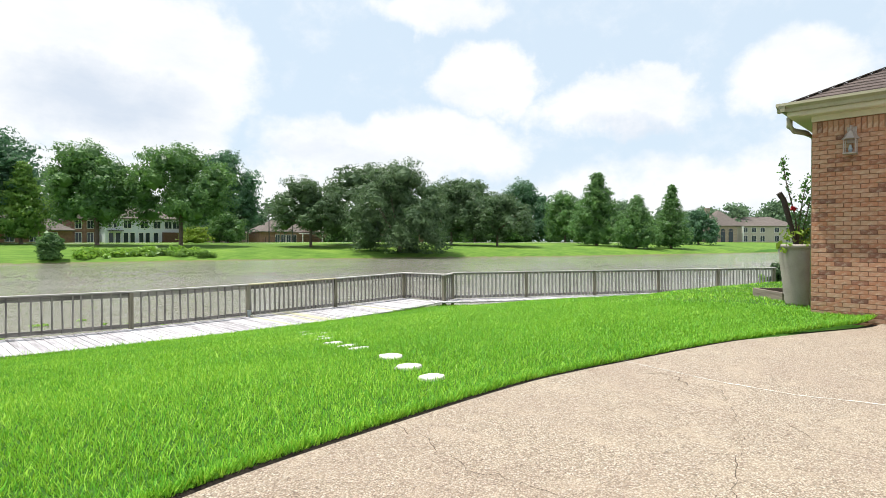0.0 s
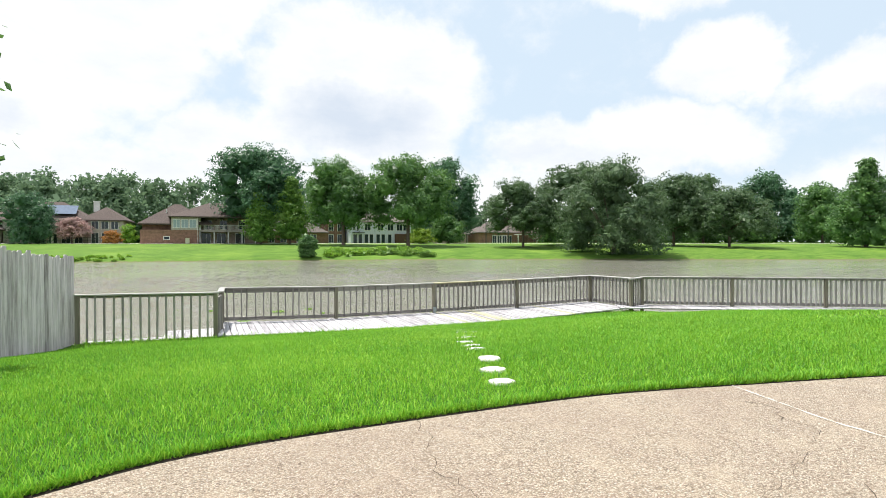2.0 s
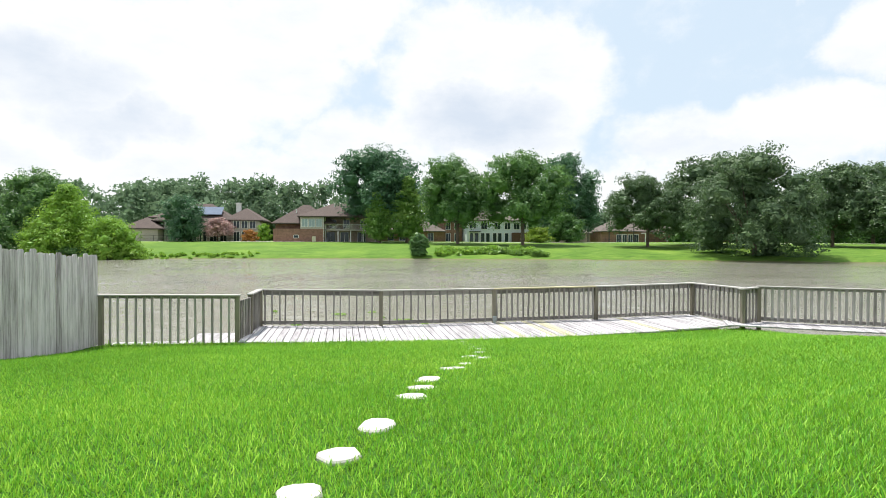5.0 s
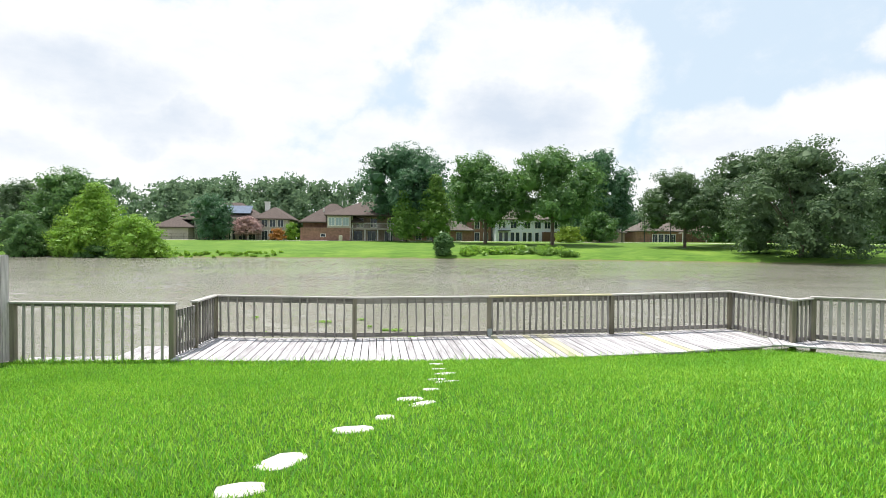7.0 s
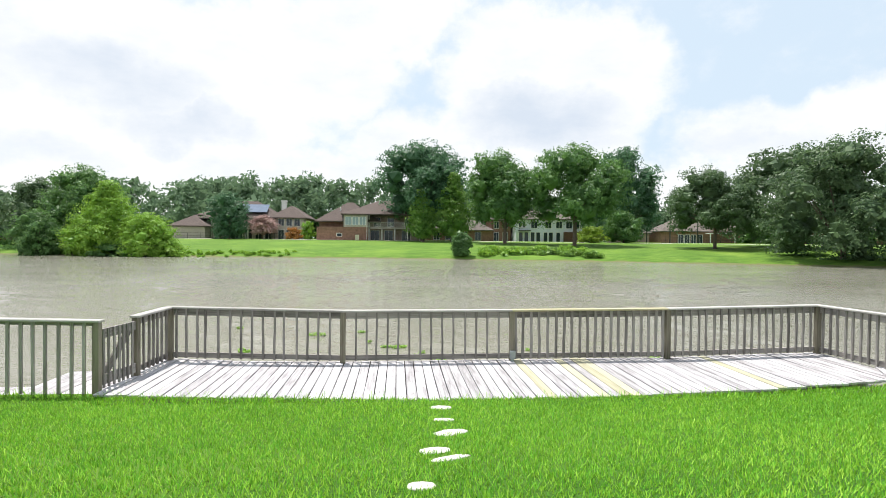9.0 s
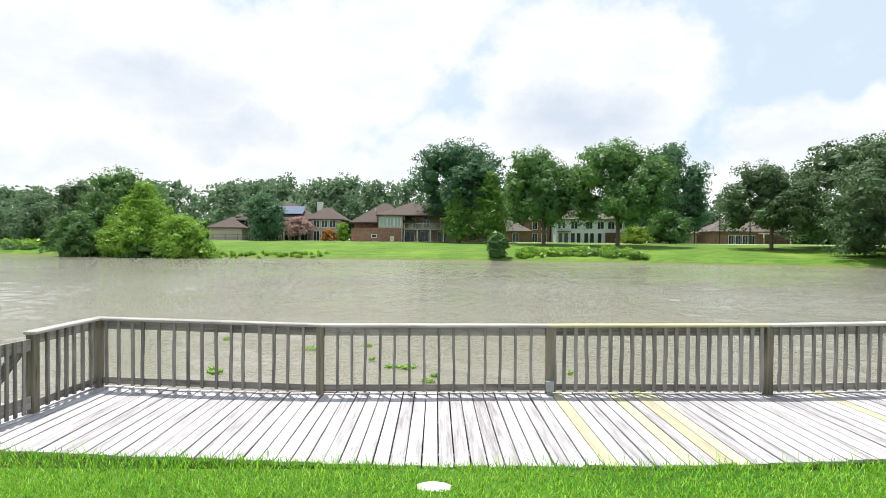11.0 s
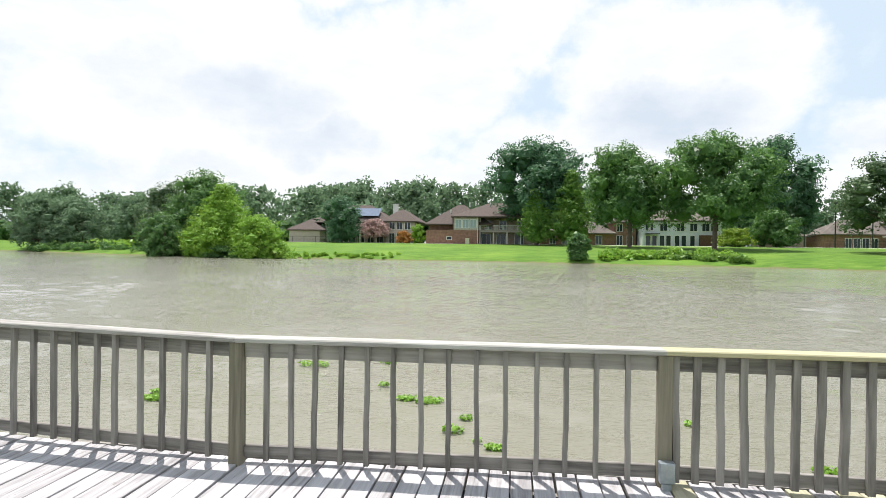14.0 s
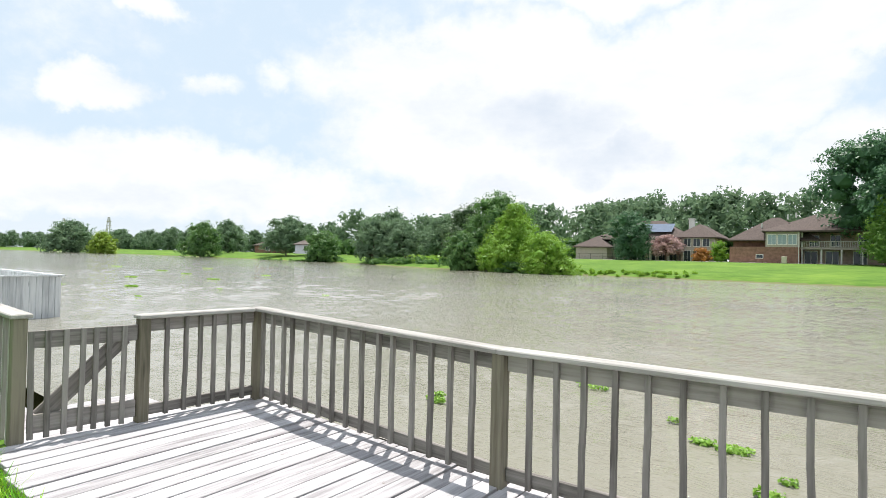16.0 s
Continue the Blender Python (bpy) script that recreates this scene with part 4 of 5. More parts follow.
def tree(label, x, y, h, w_, kind, off=0.0, shape="round", count=4200, low=0.2, size=None, seed=0, category="tree", name="tree", trunk=None, z=None, group=""):
    zz = h1(x, y) - 0.05 if z is None else z
    ob = thing(name, label, category, group, at=(x, y, zz))
    r = random.Random(seed)
    count = int(count * 2.6)
    pts, d, lobes = crown_points(h, w_, count, seed, shape, low)
    pts[:, 0] += off * (np.clip(pts[:, 2] / h, 0, 1))
    size = size or max(0.10, math.sqrt(w_ * h) / math.sqrt(count) * 1.7)
    me = leaf_mesh("crown", pts, d, size, LEAF[kind], seed, spread=0.32)
    c = link("crown", me, ob)
    bm = bmesh.new()
    sc = Vector((w_, w_, min(h * (1 - low * 0.75), w_ * 1.1) * 0.95))
    for lx, ly, lz, lr in lobes:
        got = bmesh.ops.create_icosphere(bm, subdivisions=1, radius=1.0)["verts"]
        for v in got:
            q = lr * 0.66 * r.uniform(0.7, 1.15)
            v.co = Vector((lx * 0.93 + off * lz / h + v.co.x * q * sc.x, ly * 0.93 + v.co.y * q * sc.y, max(h * low * 0.6, lz * 0.97 + v.co.z * q * sc.z)))
    part("inner_foliage", bm, LEAF[kind], ob)
    bm = bmesh.new()
    tr = trunk or h * 0.016 + 0.05
    topz = h * (0.55 if shape != "cone" else 0.93)
    fork = h * max(low, 0.12)
    if shape in ("bush", "tuft"):
        for k in range(5):
            l = lobes[r.randrange(len(lobes))]
            tube(bm, [(r.uniform(-.1, .1), r.uniform(-.1, .1), 0), (l[0] * 0.5, l[1] * 0.5, l[2] * 0.5), (l[0], l[1], l[2])], [tr * 0.5, tr * 0.35, tr * 0.1], 5)
    else:
        tube(bm, [(0, 0, -0.1), (0, 0, 0.25), (r.uniform(-.1, .1), 0, fork), (off * 0.5, 0, topz)], [tr * 1.5, tr * 1.05, tr * 0.9, tr * 0.2], 8)
        for k in range(9 if shape != "cone" else 12):
            l = lobes[r.randrange(len(lobes))]
            z0 = fork * r.uniform(0.85, 1.3) if shape != "cone" else l[2] * 0.9
            tube(bm, [(0, 0, min(z0, topz)), (l[0] * 0.5 + off * 0.3, l[1] * 0.5, (z0 + l[2]) / 2 * 0.95), (l[0] + off * l[2] / h, l[1], l[2])], [tr * 0.55, tr * 0.32, tr * 0.08], 5)
    part("trunk", bm, bark, ob)
    return ob


TREES = [
    ("dark", 8.9, 97.6, 18.8, 16.8, -0.2, "round", 0.36, 8000, "very tall dark broadleaf tree beside the brick house"),
    ("fresh", 8.9, 90.6, 9.5, 5.6, -0.6, "cone", 0.12, 3000, "small bright narrow tree on the far bank"),
    ("fresh", 14.0, 90.2, 12.5, 7.3, 0.3, "cone", 0.14, 3500, "slender tree with yellowish new leaves"),
    ("mid", 22.4, 82.9, 15.6, 11.3, -0.8, "round", 0.30, 6000, "tall open crowned broadleaf tree on the far lawn"),
    ("mid", 32.2, 75.7, 15.6, 14.6, 0.2, "round", 0.32, 8000, "large full rounded broadleaf tree on the far lawn"),
    ("dark", 49.5, 97.4, 18.8, 12.4, -0.2, "round", 0.12, 6000, "tall dark broadleaf tree behind the white house"),
    ("oak", 49.1, 65.0, 11.3, 11.2, -1.2, "spread", 0.3, 6500, "spreading live oak with a forked trunk"),
    ("oak", 61.0, 65.1, 14.4, 17.5, -0.4, "spread", 0.15, 6500, "broad dusty green live oak"),
    ("oak", 54.7, 48.9, 13.8, 15.0, 0.0, "spread", 0.0, 10000, "huge live oak with limbs drooping to the water"),
    ("oak", 75.6, 57.9, 12.6, 11.8, 1.0, "spread", 0.22, 5000, "broad tree with yellow green top"),
    ("oak", 80.4, 50.5, 9.7, 12.5, 1.0, "spread", 0.25, 5000, "low spreading live oak near the water"),
    ("oak", 100.7, 73.8, 14.9, 16.6, 0.0, "spread", 0.1, 5000, "large tree behind the oaks"),
    ("dark", 136.7, 84.6, 18.6, 16.4, -0.4, "spread", 0.1, 4000, "tall dark tree rising behind the bank"),
    ("mid", 126.3, 64.3, 13.5, 9.8, -0.4, "round", 0.1, 3500, "rounded tree on the far bank"),
    ("mid", 105.1, 43.5, 15.3, 10.5, 0.2, "cone", 0.05, 5500, "tall conical bald cypress"),
    ("mid", 104.4, 34.5, 10.6, 9.0, 0.8, "cone", 0.05, 4000, "shorter broad bald cypress"),
    ("mid", 113.5, 31.1, 13.1, 7.0, 0.4, "cone", 0.06, 3500, "slender conical bald cypress"),
    ("dark", 140.3, 35.2, 8.7, 8.8, 0.2, "spread", 0.05, 3000, "dense dark rounded tree"),
    ("dark", -28.6, 101.2, 9.1, 7.6, -0.3, "round", 0.03, 4500, "glossy dark magnolia tree in front of the tan house"),
    ("pink", -22.8, 103.0, 4.8, 5.6, 0.3, "spread", 0.3, 1600, "crape myrtle with faded pink blossom"),
    ("orange", -16.3, 101.5, 2.5, 3.4, 0.0, "bush", 0.0, 900, "rusty orange leaved shrub"),
    ("light", -13.6, 102.3, 3.7, 2.9, 0.0, "bush", 0.0, 900, "bright green garden shrub"),
    ("yellow", 39.7, 89.5, 3.1, 5.2, 0.3, "bush", 0.0, 1000, "yellow green spiky shrub"),
    ("mid", 46.1, 89.6, 5.9, 7.0, -0.4, "round", 0.0, 2500, "dense garden shrub by the white house"),
    ("mid", 12.3, 60.0, 2.9, 2.3, 0.0, "tuft", 0.0, 5000, "clipped looking dense round bush at the water's edge"),
    ("mid", -41.0, 63.5, 6.2, 6.0, -0.2, "round", 0.0, 4000, "dark leafy tree at the water's edge"),
    ("mid", -38.9, 70.0, 11.2, 10.5, 0.1, "round", 0.12, 6500, "deep green rounded tree behind the shoreline thicket"),
    ("oak", -47.6, 74.0, 9.6, 8.5, 0.1, "spread", 0.05, 4500, "grey green tree beside the thicket"),
    ("light", -32.8, 64.0, 9.3, 8.4, 0.3, "cone", 0.02, 6500, "yellow green young tree rising to a point from the thicket"),
    ("light", -34.6, 63.2, 5.6, 6.4, 0.0, "spread", 0.0, 4500, "yellow green bushy growth in the thicket"),
    ("light", -27.0, 61.6, 5.8, 6.6, 0.3, "round", 0.0, 5000, "bright green willow shrub leaning over the water"),
    ("light", -24.6, 61.3, 2.6, 4.6, 0.3, "bush", 0.0, 2000, "low bright green willow shoots at the waterline"),
    ("mid", -30.5, 61.5, 2.4, 6.0, 0.0, "bush", 0.0, 2000, "low dark tangle of branches at the waterline"),
    ("mid", -98.1, 84.9, 7.3, 6.2, -0.1, "round", 0.0, 2500, "small round tree near the far shore"),
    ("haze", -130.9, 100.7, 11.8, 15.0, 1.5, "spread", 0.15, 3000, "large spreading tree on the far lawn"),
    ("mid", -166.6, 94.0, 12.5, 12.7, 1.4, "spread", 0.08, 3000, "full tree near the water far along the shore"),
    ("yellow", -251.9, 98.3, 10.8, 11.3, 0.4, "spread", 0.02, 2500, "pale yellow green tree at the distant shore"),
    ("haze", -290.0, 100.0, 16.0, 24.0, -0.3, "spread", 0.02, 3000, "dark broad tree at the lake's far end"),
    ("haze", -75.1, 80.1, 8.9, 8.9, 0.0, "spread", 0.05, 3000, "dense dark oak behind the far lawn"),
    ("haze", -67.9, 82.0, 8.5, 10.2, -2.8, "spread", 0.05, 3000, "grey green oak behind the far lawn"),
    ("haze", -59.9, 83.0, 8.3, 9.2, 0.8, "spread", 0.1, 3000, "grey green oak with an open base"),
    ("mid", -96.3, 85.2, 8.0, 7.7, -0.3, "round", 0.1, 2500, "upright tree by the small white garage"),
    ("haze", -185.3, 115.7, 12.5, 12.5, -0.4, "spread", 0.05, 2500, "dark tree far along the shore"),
]
for i, (kind, x, y, h, w_, off, shape, low, cnt, label) in enumerate(TREES):
    tree(label, x, y, h, w_, kind, off, shape, cnt, low, seed=100 + i, category="bush" if shape in ("bush", "tuft") else "tree", name="bush" if shape in ("bush", "tuft") else "tree")


# ---- far woods ----
def woods(name, rows, kind, seed, label, shape="spread", per=2600, leaf=0.45):
    r = np.random.RandomState(seed)
    allp, alld = [], []
    for (xa, ya, xb, yb, n, hlo, hhi) in rows:
        for i in range(n):
            t = (i + r.uniform(-0.3, 0.3)) / max(1, n - 1)
            x_, y_ = xa + (xb - xa) * t, ya + (yb - ya) * t + r.uniform(-5, 5)
            hh = r.uniform(hlo, hhi)
            p, d, _ = crown_points(hh, hh * r.uniform(0.85, 1.25), per, int(r.randint(1e6)), shape, 0.02)
            p = p + np.array([x_, y_, 1.8])
            allp.append(p)
            alld.append(d)
    p, d = np.concatenate(allp), np.concatenate(alld)
    ob = link(name, leaf_mesh(name, p, d, leaf, LEAF[kind], seed))
    tagged(ob, label, "woods", kind="stuff")


# both tree belts wear the leaf colour with distance haze painted in
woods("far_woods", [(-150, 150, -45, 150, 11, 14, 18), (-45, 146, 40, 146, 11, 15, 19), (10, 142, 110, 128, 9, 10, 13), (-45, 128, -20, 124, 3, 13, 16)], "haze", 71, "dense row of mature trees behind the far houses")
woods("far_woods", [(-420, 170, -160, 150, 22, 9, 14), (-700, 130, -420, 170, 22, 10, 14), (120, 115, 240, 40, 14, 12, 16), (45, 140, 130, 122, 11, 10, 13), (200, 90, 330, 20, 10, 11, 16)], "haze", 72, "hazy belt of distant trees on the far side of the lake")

woods("hedgerow", [(-60, 127, 55, 128, 26, 4, 6), (84, 112, 130, 98, 16, 4, 6.5), (100, 92, 185, 66, 26, 4, 7), (150, 66, 196, 60, 10, 4, 6), (-140, 122, -60, 96, 26, 3, 6)], "mid", 73, "low dark hedges and undergrowth behind the far lawns", "bush", 700, 0.45)

# low growth on the bank
SCRUB = [(15, 60.5, 23, 59.5, 0.6, 34, "light"), (17, 61.5, 29, 57, 0.7, 40, "fresh"), (16, 62, 29, 59.5, 0.9, 26, "light"), (-46, 68.5, -75, 78, 0.9, 50, "mid"), (-10, 62.6, -24, 62.6, 0.2, 60, "light"), (-90, 84, -130, 90, 0.8, 30, "mid"), (-52, 72, -60, 74, 1.5, 6, "light")]
for j, (xa, ya, xb, yb, hh, n, kd) in enumerate(SCRUB):
    r = np.random.RandomState(j)
    P, D = [], []
    for i in range(n):
        t = r.rand()
        cx, cy = xa + (xb - xa) * t + r.uniform(-1, 1), ya + (yb - ya) * t + r.uniform(-1, 1.5)
        p, d, _ = crown_points(hh * r.uniform(0.5, 1.3), hh * r.uniform(1.2, 2.6), 130, int(r.randint(1e6)), "bush", 0.0)
        P.append(p + np.array([cx, cy, h1(cx, cy) - 0.05]))
        D.append(d)
    tagged(link("scrub", leaf_mesh("scrub", np.concatenate(P), np.concatenate(D), 0.13, LEAF[kd], j)), "low leafy scrub along the water's edge", "scrub", kind="stuff")


# ---- far houses ----
def hip(bm, x0, x1, y0, y1, z, rise_, over=0.5):
    x0, x1, y0, y1 = x0 - over, x1 + over, y0 - over, y1 + over
    hw = min(x1 - x0, y1 - y0) / 2
    if x1 - x0 >= y1 - y0:
        a, b = (x0 + hw, (y0 + y1) / 2), (x1 - hw, (y0 + y1) / 2)
    else:
        a, b = ((x0 + x1) / 2, y0 + hw), ((x0 + x1) / 2, y1 - hw)
    if math.dist(a, b) < 0.01:
        b = (a[0] + 0.01, a[1])
    v = [bm.verts.new(p) for p in ((x0, y0, z), (x1, y0, z), (x1, y1, z), (x0, y1, z), (*a, z + rise_), (*b, z + rise_))]
    u = [bm.verts.new((p.co.x, p.co.y, p.co.z - 0.22)) for p in v[:4]]
    if x1 - x0 >= y1 - y0:
        fs = ((0, 1, 5, 4), (2, 3, 4, 5), (3, 0, 4), (1, 2, 5))
    else:
        fs = ((0, 1, 4), (1, 2, 5, 4), (2, 3, 5), (3, 0, 4, 5))
    for f in fs:
        bm.faces.new([v[i] for i in f])
    for i in range(4):
        bm.faces.new((u[i], u[(i + 1) % 4], v[(i + 1) % 4], v[i]))
    bm.faces.new(u[::-1])
    return bm


def window(parent, x, y, z, w_, h_, glass=None, frame=None, mull=1, name="window"):
    """A framed window in a wall that faces -y."""
    frame = frame or white_trim
    fr = bmesh.new()
    t = 0.09
    for a in ((x - w_ / 2 - t, x - w_ / 2, z - t, z + h_ + t), (x + w_ / 2, x + w_ / 2 + t, z - t, z + h_ + t)):
        box(fr, a[0], a[1], y - 0.10, y - 0.005, a[2], a[3])
    for a in ((z - t, z), (z + h_, z + h_ + t)):
        box(fr, x - w_ / 2, x + w_ / 2, y - 0.10, y - 0.005, a[0], a[1])
    for k in range(mull):
        mx = x - w_ / 2 + w_ * (k + 1) / (mull + 1)
        box(fr, mx - 0.03, mx + 0.03, y - 0.08, y - 0.045, z + 0.001, z + h_ - 0.001)
    fo = part("window", fr, frame, parent)
    part("pane", box(bmesh.new(), x - w_ / 2, x + w_ / 2, y - 0.04, y - 0.02, z, z + h_), glass or dark_glass, fo)


G = 1.75

# brick two storey house with a balcony
hb = thing("far_house", "two storey red brick house with brown roof and covered balcony", "house", "houses across the lake", at=(-11.6, 99.5, G))
part("wall", box(bmesh.new(), 0, 9.9, 0, 12, 0, 2.7), far_brick, hb, "red brick lower wall")
part("wall", box(bmesh.new(), 5.2, 9.88, 0.03, 12, 2.71, 5.3), siding, hb, "tan upper wall")
part("wall", box(bmesh.new(), 0.2, 5.19, 2.2, 12, 2.71, 4.2), far_brick, hb)
part("wall", box(bmesh.new(), 9.9, 20.5, 3.4, 12, 0, 5.3), tan_brick, hb, "tan recessed rear wall")
part("balcony_slab", box(bmesh.new(), 9.9, 20.5, 1.2, 3.4, 2.4, 2.75), siding, hb)
for i in range(5):
    part("column", box(bmesh.new(), 0, 0.22, 0, 0.22, 0, 5.2 if i in (0, 4) else 2.4, 0.01), white_trim, hb, m=Matrix.Translation((10.0 + i * 2.55, 1.25, 0)))
bm = bmesh.new()
box(bm, 9.95, 20.4, 1.25, 1.31, 3.62, 3.70)
for i in range(48):
    box(bm, 10.0 + i * 0.216, 10.05 + i * 0.216, 1.26, 1.30, 2.76, 3.62)
part("balcony_rail", bm, white_trim, hb, "pale balcony railing")
part("roof", hip(bmesh.new(), 5.2, 20.5, 0, 13, 5.3, 3.0), roof_mat, hb, "brown hip roof")
part("roof", hip(bmesh.new(), 0, 12, 1.2, 12, 3.9, 4.0), roof_mat, hb)
for x_ in (6.1, 7.5, 8.9):
    window(hb, x_, 0.02, 3.15, 1.1, 1.5, blind_glass)
window(hb, 4.4, -0.0, 0.9, 0.9, 0.5, mull=0)
for x_ in (11.2, 14.0, 17.5):
    window(hb, x_, 3.38, 0.1, 1.6, 2.0)
    window(hb, x_ + 0.4, 3.38, 2.95, 1.2, 1.7)
for x_, y_, z_ in ((8, 3, 7.9), (9, 5, 8.3), (4.2, 4, 6.6), (12, 4, 8)):
    part("roof_vent", tube(bmesh.new(), [(x_, y_, z_ - 0.6), (x_, y_, z_ + 0.25)], [0.13, 0.13], 8), white_trim, hb)
part("downpipe", box(bmesh.new(), 9.7, 9.8, -0.09, -0.01, 0, 5.2), white_trim, hb)
cab = thing("utility_box", "pale metal utility cabinet beside the brick house", "cabinet", at=(-3.6, 97.5, h1(-3.6, 97.5)))
part("cabinet_body", box(bmesh.new(), -0.35, 0.35, -0.2, 0.2, 0, 1.1, 0.03), cream, cab)

# gabled house with solar panels
ha = thing("far_house", "large tan house with brown roofs and solar panels", "house", "houses across the lake", at=(-41.2, 105.0, G))
part("garage_wall", box(bmesh.new(), 0, 6.6, 0, 8, 0, 2.7), siding, ha)
part("roof", hip(bmesh.new(), 0, 6.8, 0, 8, 2.7, 2.3), roof_mat, ha)
part("wall", box(bmesh.new(), 6.81, 25.5, 3.0, 14, 0, 4.6), siding, ha)
part("wall", box(bmesh.new(), 20.5, 26.3, 0.5, 3.0, 0, 4.6), siding, ha)
part("roof", hip(bmesh.new(), 5, 20.6, 3.0, 14, 4.4, 3.9), roof_mat, ha)
part("roof", hip(bmesh.new(), 19.5, 26.4, 0.5, 13, 4.6, 2.6), roof_mat, ha)
part("roof", hip(bmesh.new(), 3, 14, 7, 16, 5.2, 2.0), roof_mat, ha)
bm = box(bmesh.new(), -3.0, 3.0, -1.6, 1.6, 0, 0.06)
part("solar_panel", bm, solar, ha, "grey blue solar panels", m=Matrix.Translation((15.0, 5.0, 6.6)) @ Matrix.Rotation(radians(33), 4, "X"))
part("chimney", box(box(bmesh.new(), -0.5, 0.5, -0.4, 0.4, 0, 1.9), -0.6, 0.6, -0.5, 0.5, 1.9, 2.1), white_trim, ha, m=Matrix.Translation((20.9, 7, 6.4)))
for i in range(5):
    window(ha, 10.5 + i * 2.0, 2.98, 0.1, 1.3, 2.1)
window(ha, 17, 2.98, 3.1, 1.3, 1.1)
for x_ in (21.6, 23.2, 24.8):
    window(ha, x_, 0.48, 2.9, 1.1, 1.4)
    window(ha, x_, 0.48, 0.1, 1.1, 2.0)
for i in range(5):
    part("column", box(bmesh.new(), 0, 0.3, 0, 0.3, 0, 2.6), white_trim, ha, m=Matrix.Translation((11 + i * 3.4, 1.6, 0)))
part("balcony", box(bmesh.new(), 10.8, 20.4, 1.5, 2.99, 2.61, 2.8), white_trim, ha)

# white two storey house
hd = thing("far_house", "white two storey house with tall dark windows seen through trees", "house", "houses across the lake", at=(29.6, 107.0, G))
part("wall", box(bmesh.new(), 0, 14.5, 0, 9, 0, 5.1), white_wall, hd)
part("roof", hip(bmesh.new(), 0, 14.5, 0, 9, 5.1, 2.2), roof_grey, hd)
for x_ in (1.0, 2.2, 3.6, 4.8, 6.4, 7.6, 9.2):
    window(hd, x_, 0.0, 0.15, 0.8, 2.0, mull=0)
for x_ in (3.9, 7.0, 9.4, 11.6, 13.2):
    window(hd, x_, 0.0, 3.1, 1.3, 1.4)
for x_ in (0.8, 1.7):
    window(hd, x_, 0.0, 3.2, 0.5, 1.2, mull=0)
part("awning", box(bmesh.new(), 0.4, 3.0, -1.0, -0.01, 2.45, 2.6), iron, hd, "dark awning")
part("porch", box(bmesh.new(), 10.4, 14.4, -0.9, -0.01, 0.0, 2.3), rust, hd, "dark screened porch")

# low house with a tan roof between the trees
hc = thing("far_house", "low brick house with a broad tan hip roof between trees", "house", "houses across the lake", at=(10.6, 109.0, G))
part("wall", box(bmesh.new(), 0, 14, 0, 9, 0, 2.6), far_brick, hc)
part("roof", hip(bmesh.new(), 0, 14, 0, 9, 2.6, 2.9), roof_grey, hc)
for x_ in (2, 4.5, 8, 11):
    window(hc, x_, 0, 0.4, 1.2, 1.7)
hc2 = thing("far_house", "brown brick townhouse with a white balcony half hidden by trees", "house", "houses across the lake", at=(24.9, 111.0, G))
part("wall", box(bmesh.new(), 0, 4.3, 0, 8, 0, 4.9), far_brick, hc2)
part("roof", hip(bmesh.new(), 0, 4.3, 0, 8, 4.9, 1.6), roof_mat, hc2)
for x_ in (1.1, 3.1):
    window(hc2, x_, 0, 0.3, 1.0, 1.8)
    window(hc2, x_, 0, 3.0, 1.0, 1.5)

# long low houses behind the lamp posts
he = thing("far_house", "long low brick house with a grey roof and white french doors", "house", "houses across the lake", at=(66.5, 116.0, G), turn=-6)
part("wall", box(bmesh.new(), 0, 20, 0, 9, 0, 3.0), far_brick, he)
part("roof", hip(bmesh.new(), 0, 20, 0, 9, 3.0, 3.0), roof_grey, he)
part("gable", box(bmesh.new(), 11.5, 15.5, -0.6, 3, 3.01, 5.3), tan_brick, he)
part("roof", hip(bmesh.new(), 11.5, 15.5, -0.6, 5, 5.3, 1.2, 0.3), roof_grey, he)
window(he, 13.5, -0.6, 3.5, 1.5, 1.4, frame=white_trim)
for x_ in (4.5, 6.0, 7.5, 9.0):
    window(he, x_, 0, 0.1, 1.1, 2.0)
part("pergola", box(box(box(bmesh.new(), 10, 16, -3, -0.7, 2.4, 2.55), 10.1, 10.3, -2.9, -2.7, 0, 2.4), 15.7, 15.9, -2.9, -2.7, 0, 2.4), white_trim, he)
he2 = thing("far_house", "low tan garden house with a grey roof", "house", "houses across the lake", at=(57.0, 120.0, G), turn=-6)
part("wall", box(bmesh.new(), 0, 8, 0, 8, 0, 2.6), tan_brick, he2)
part("roof", hip(bmesh.new(), 0, 8, 0, 8, 2.6, 2.0), roof_grey, he2)
window(he2, 3, 0, 0.4, 1.2, 1.6)
he3 = thing("far_house", "grey roofed house in the shade of the oaks", "house", "houses across the lake", at=(92, 104.0, G), turn=-20)
part("wall", box(bmesh.new(), 0, 16, 0, 9, 0, 2.8), far_brick, he3)
part("roof", hip(bmesh.new(), 0, 16, 0, 9, 2.8, 2.6), roof_grey, he3)
for x_ in (2, 5, 8, 12):
    window(he3, x_, 0, 0.3, 1.2, 1.9, frame=iron)

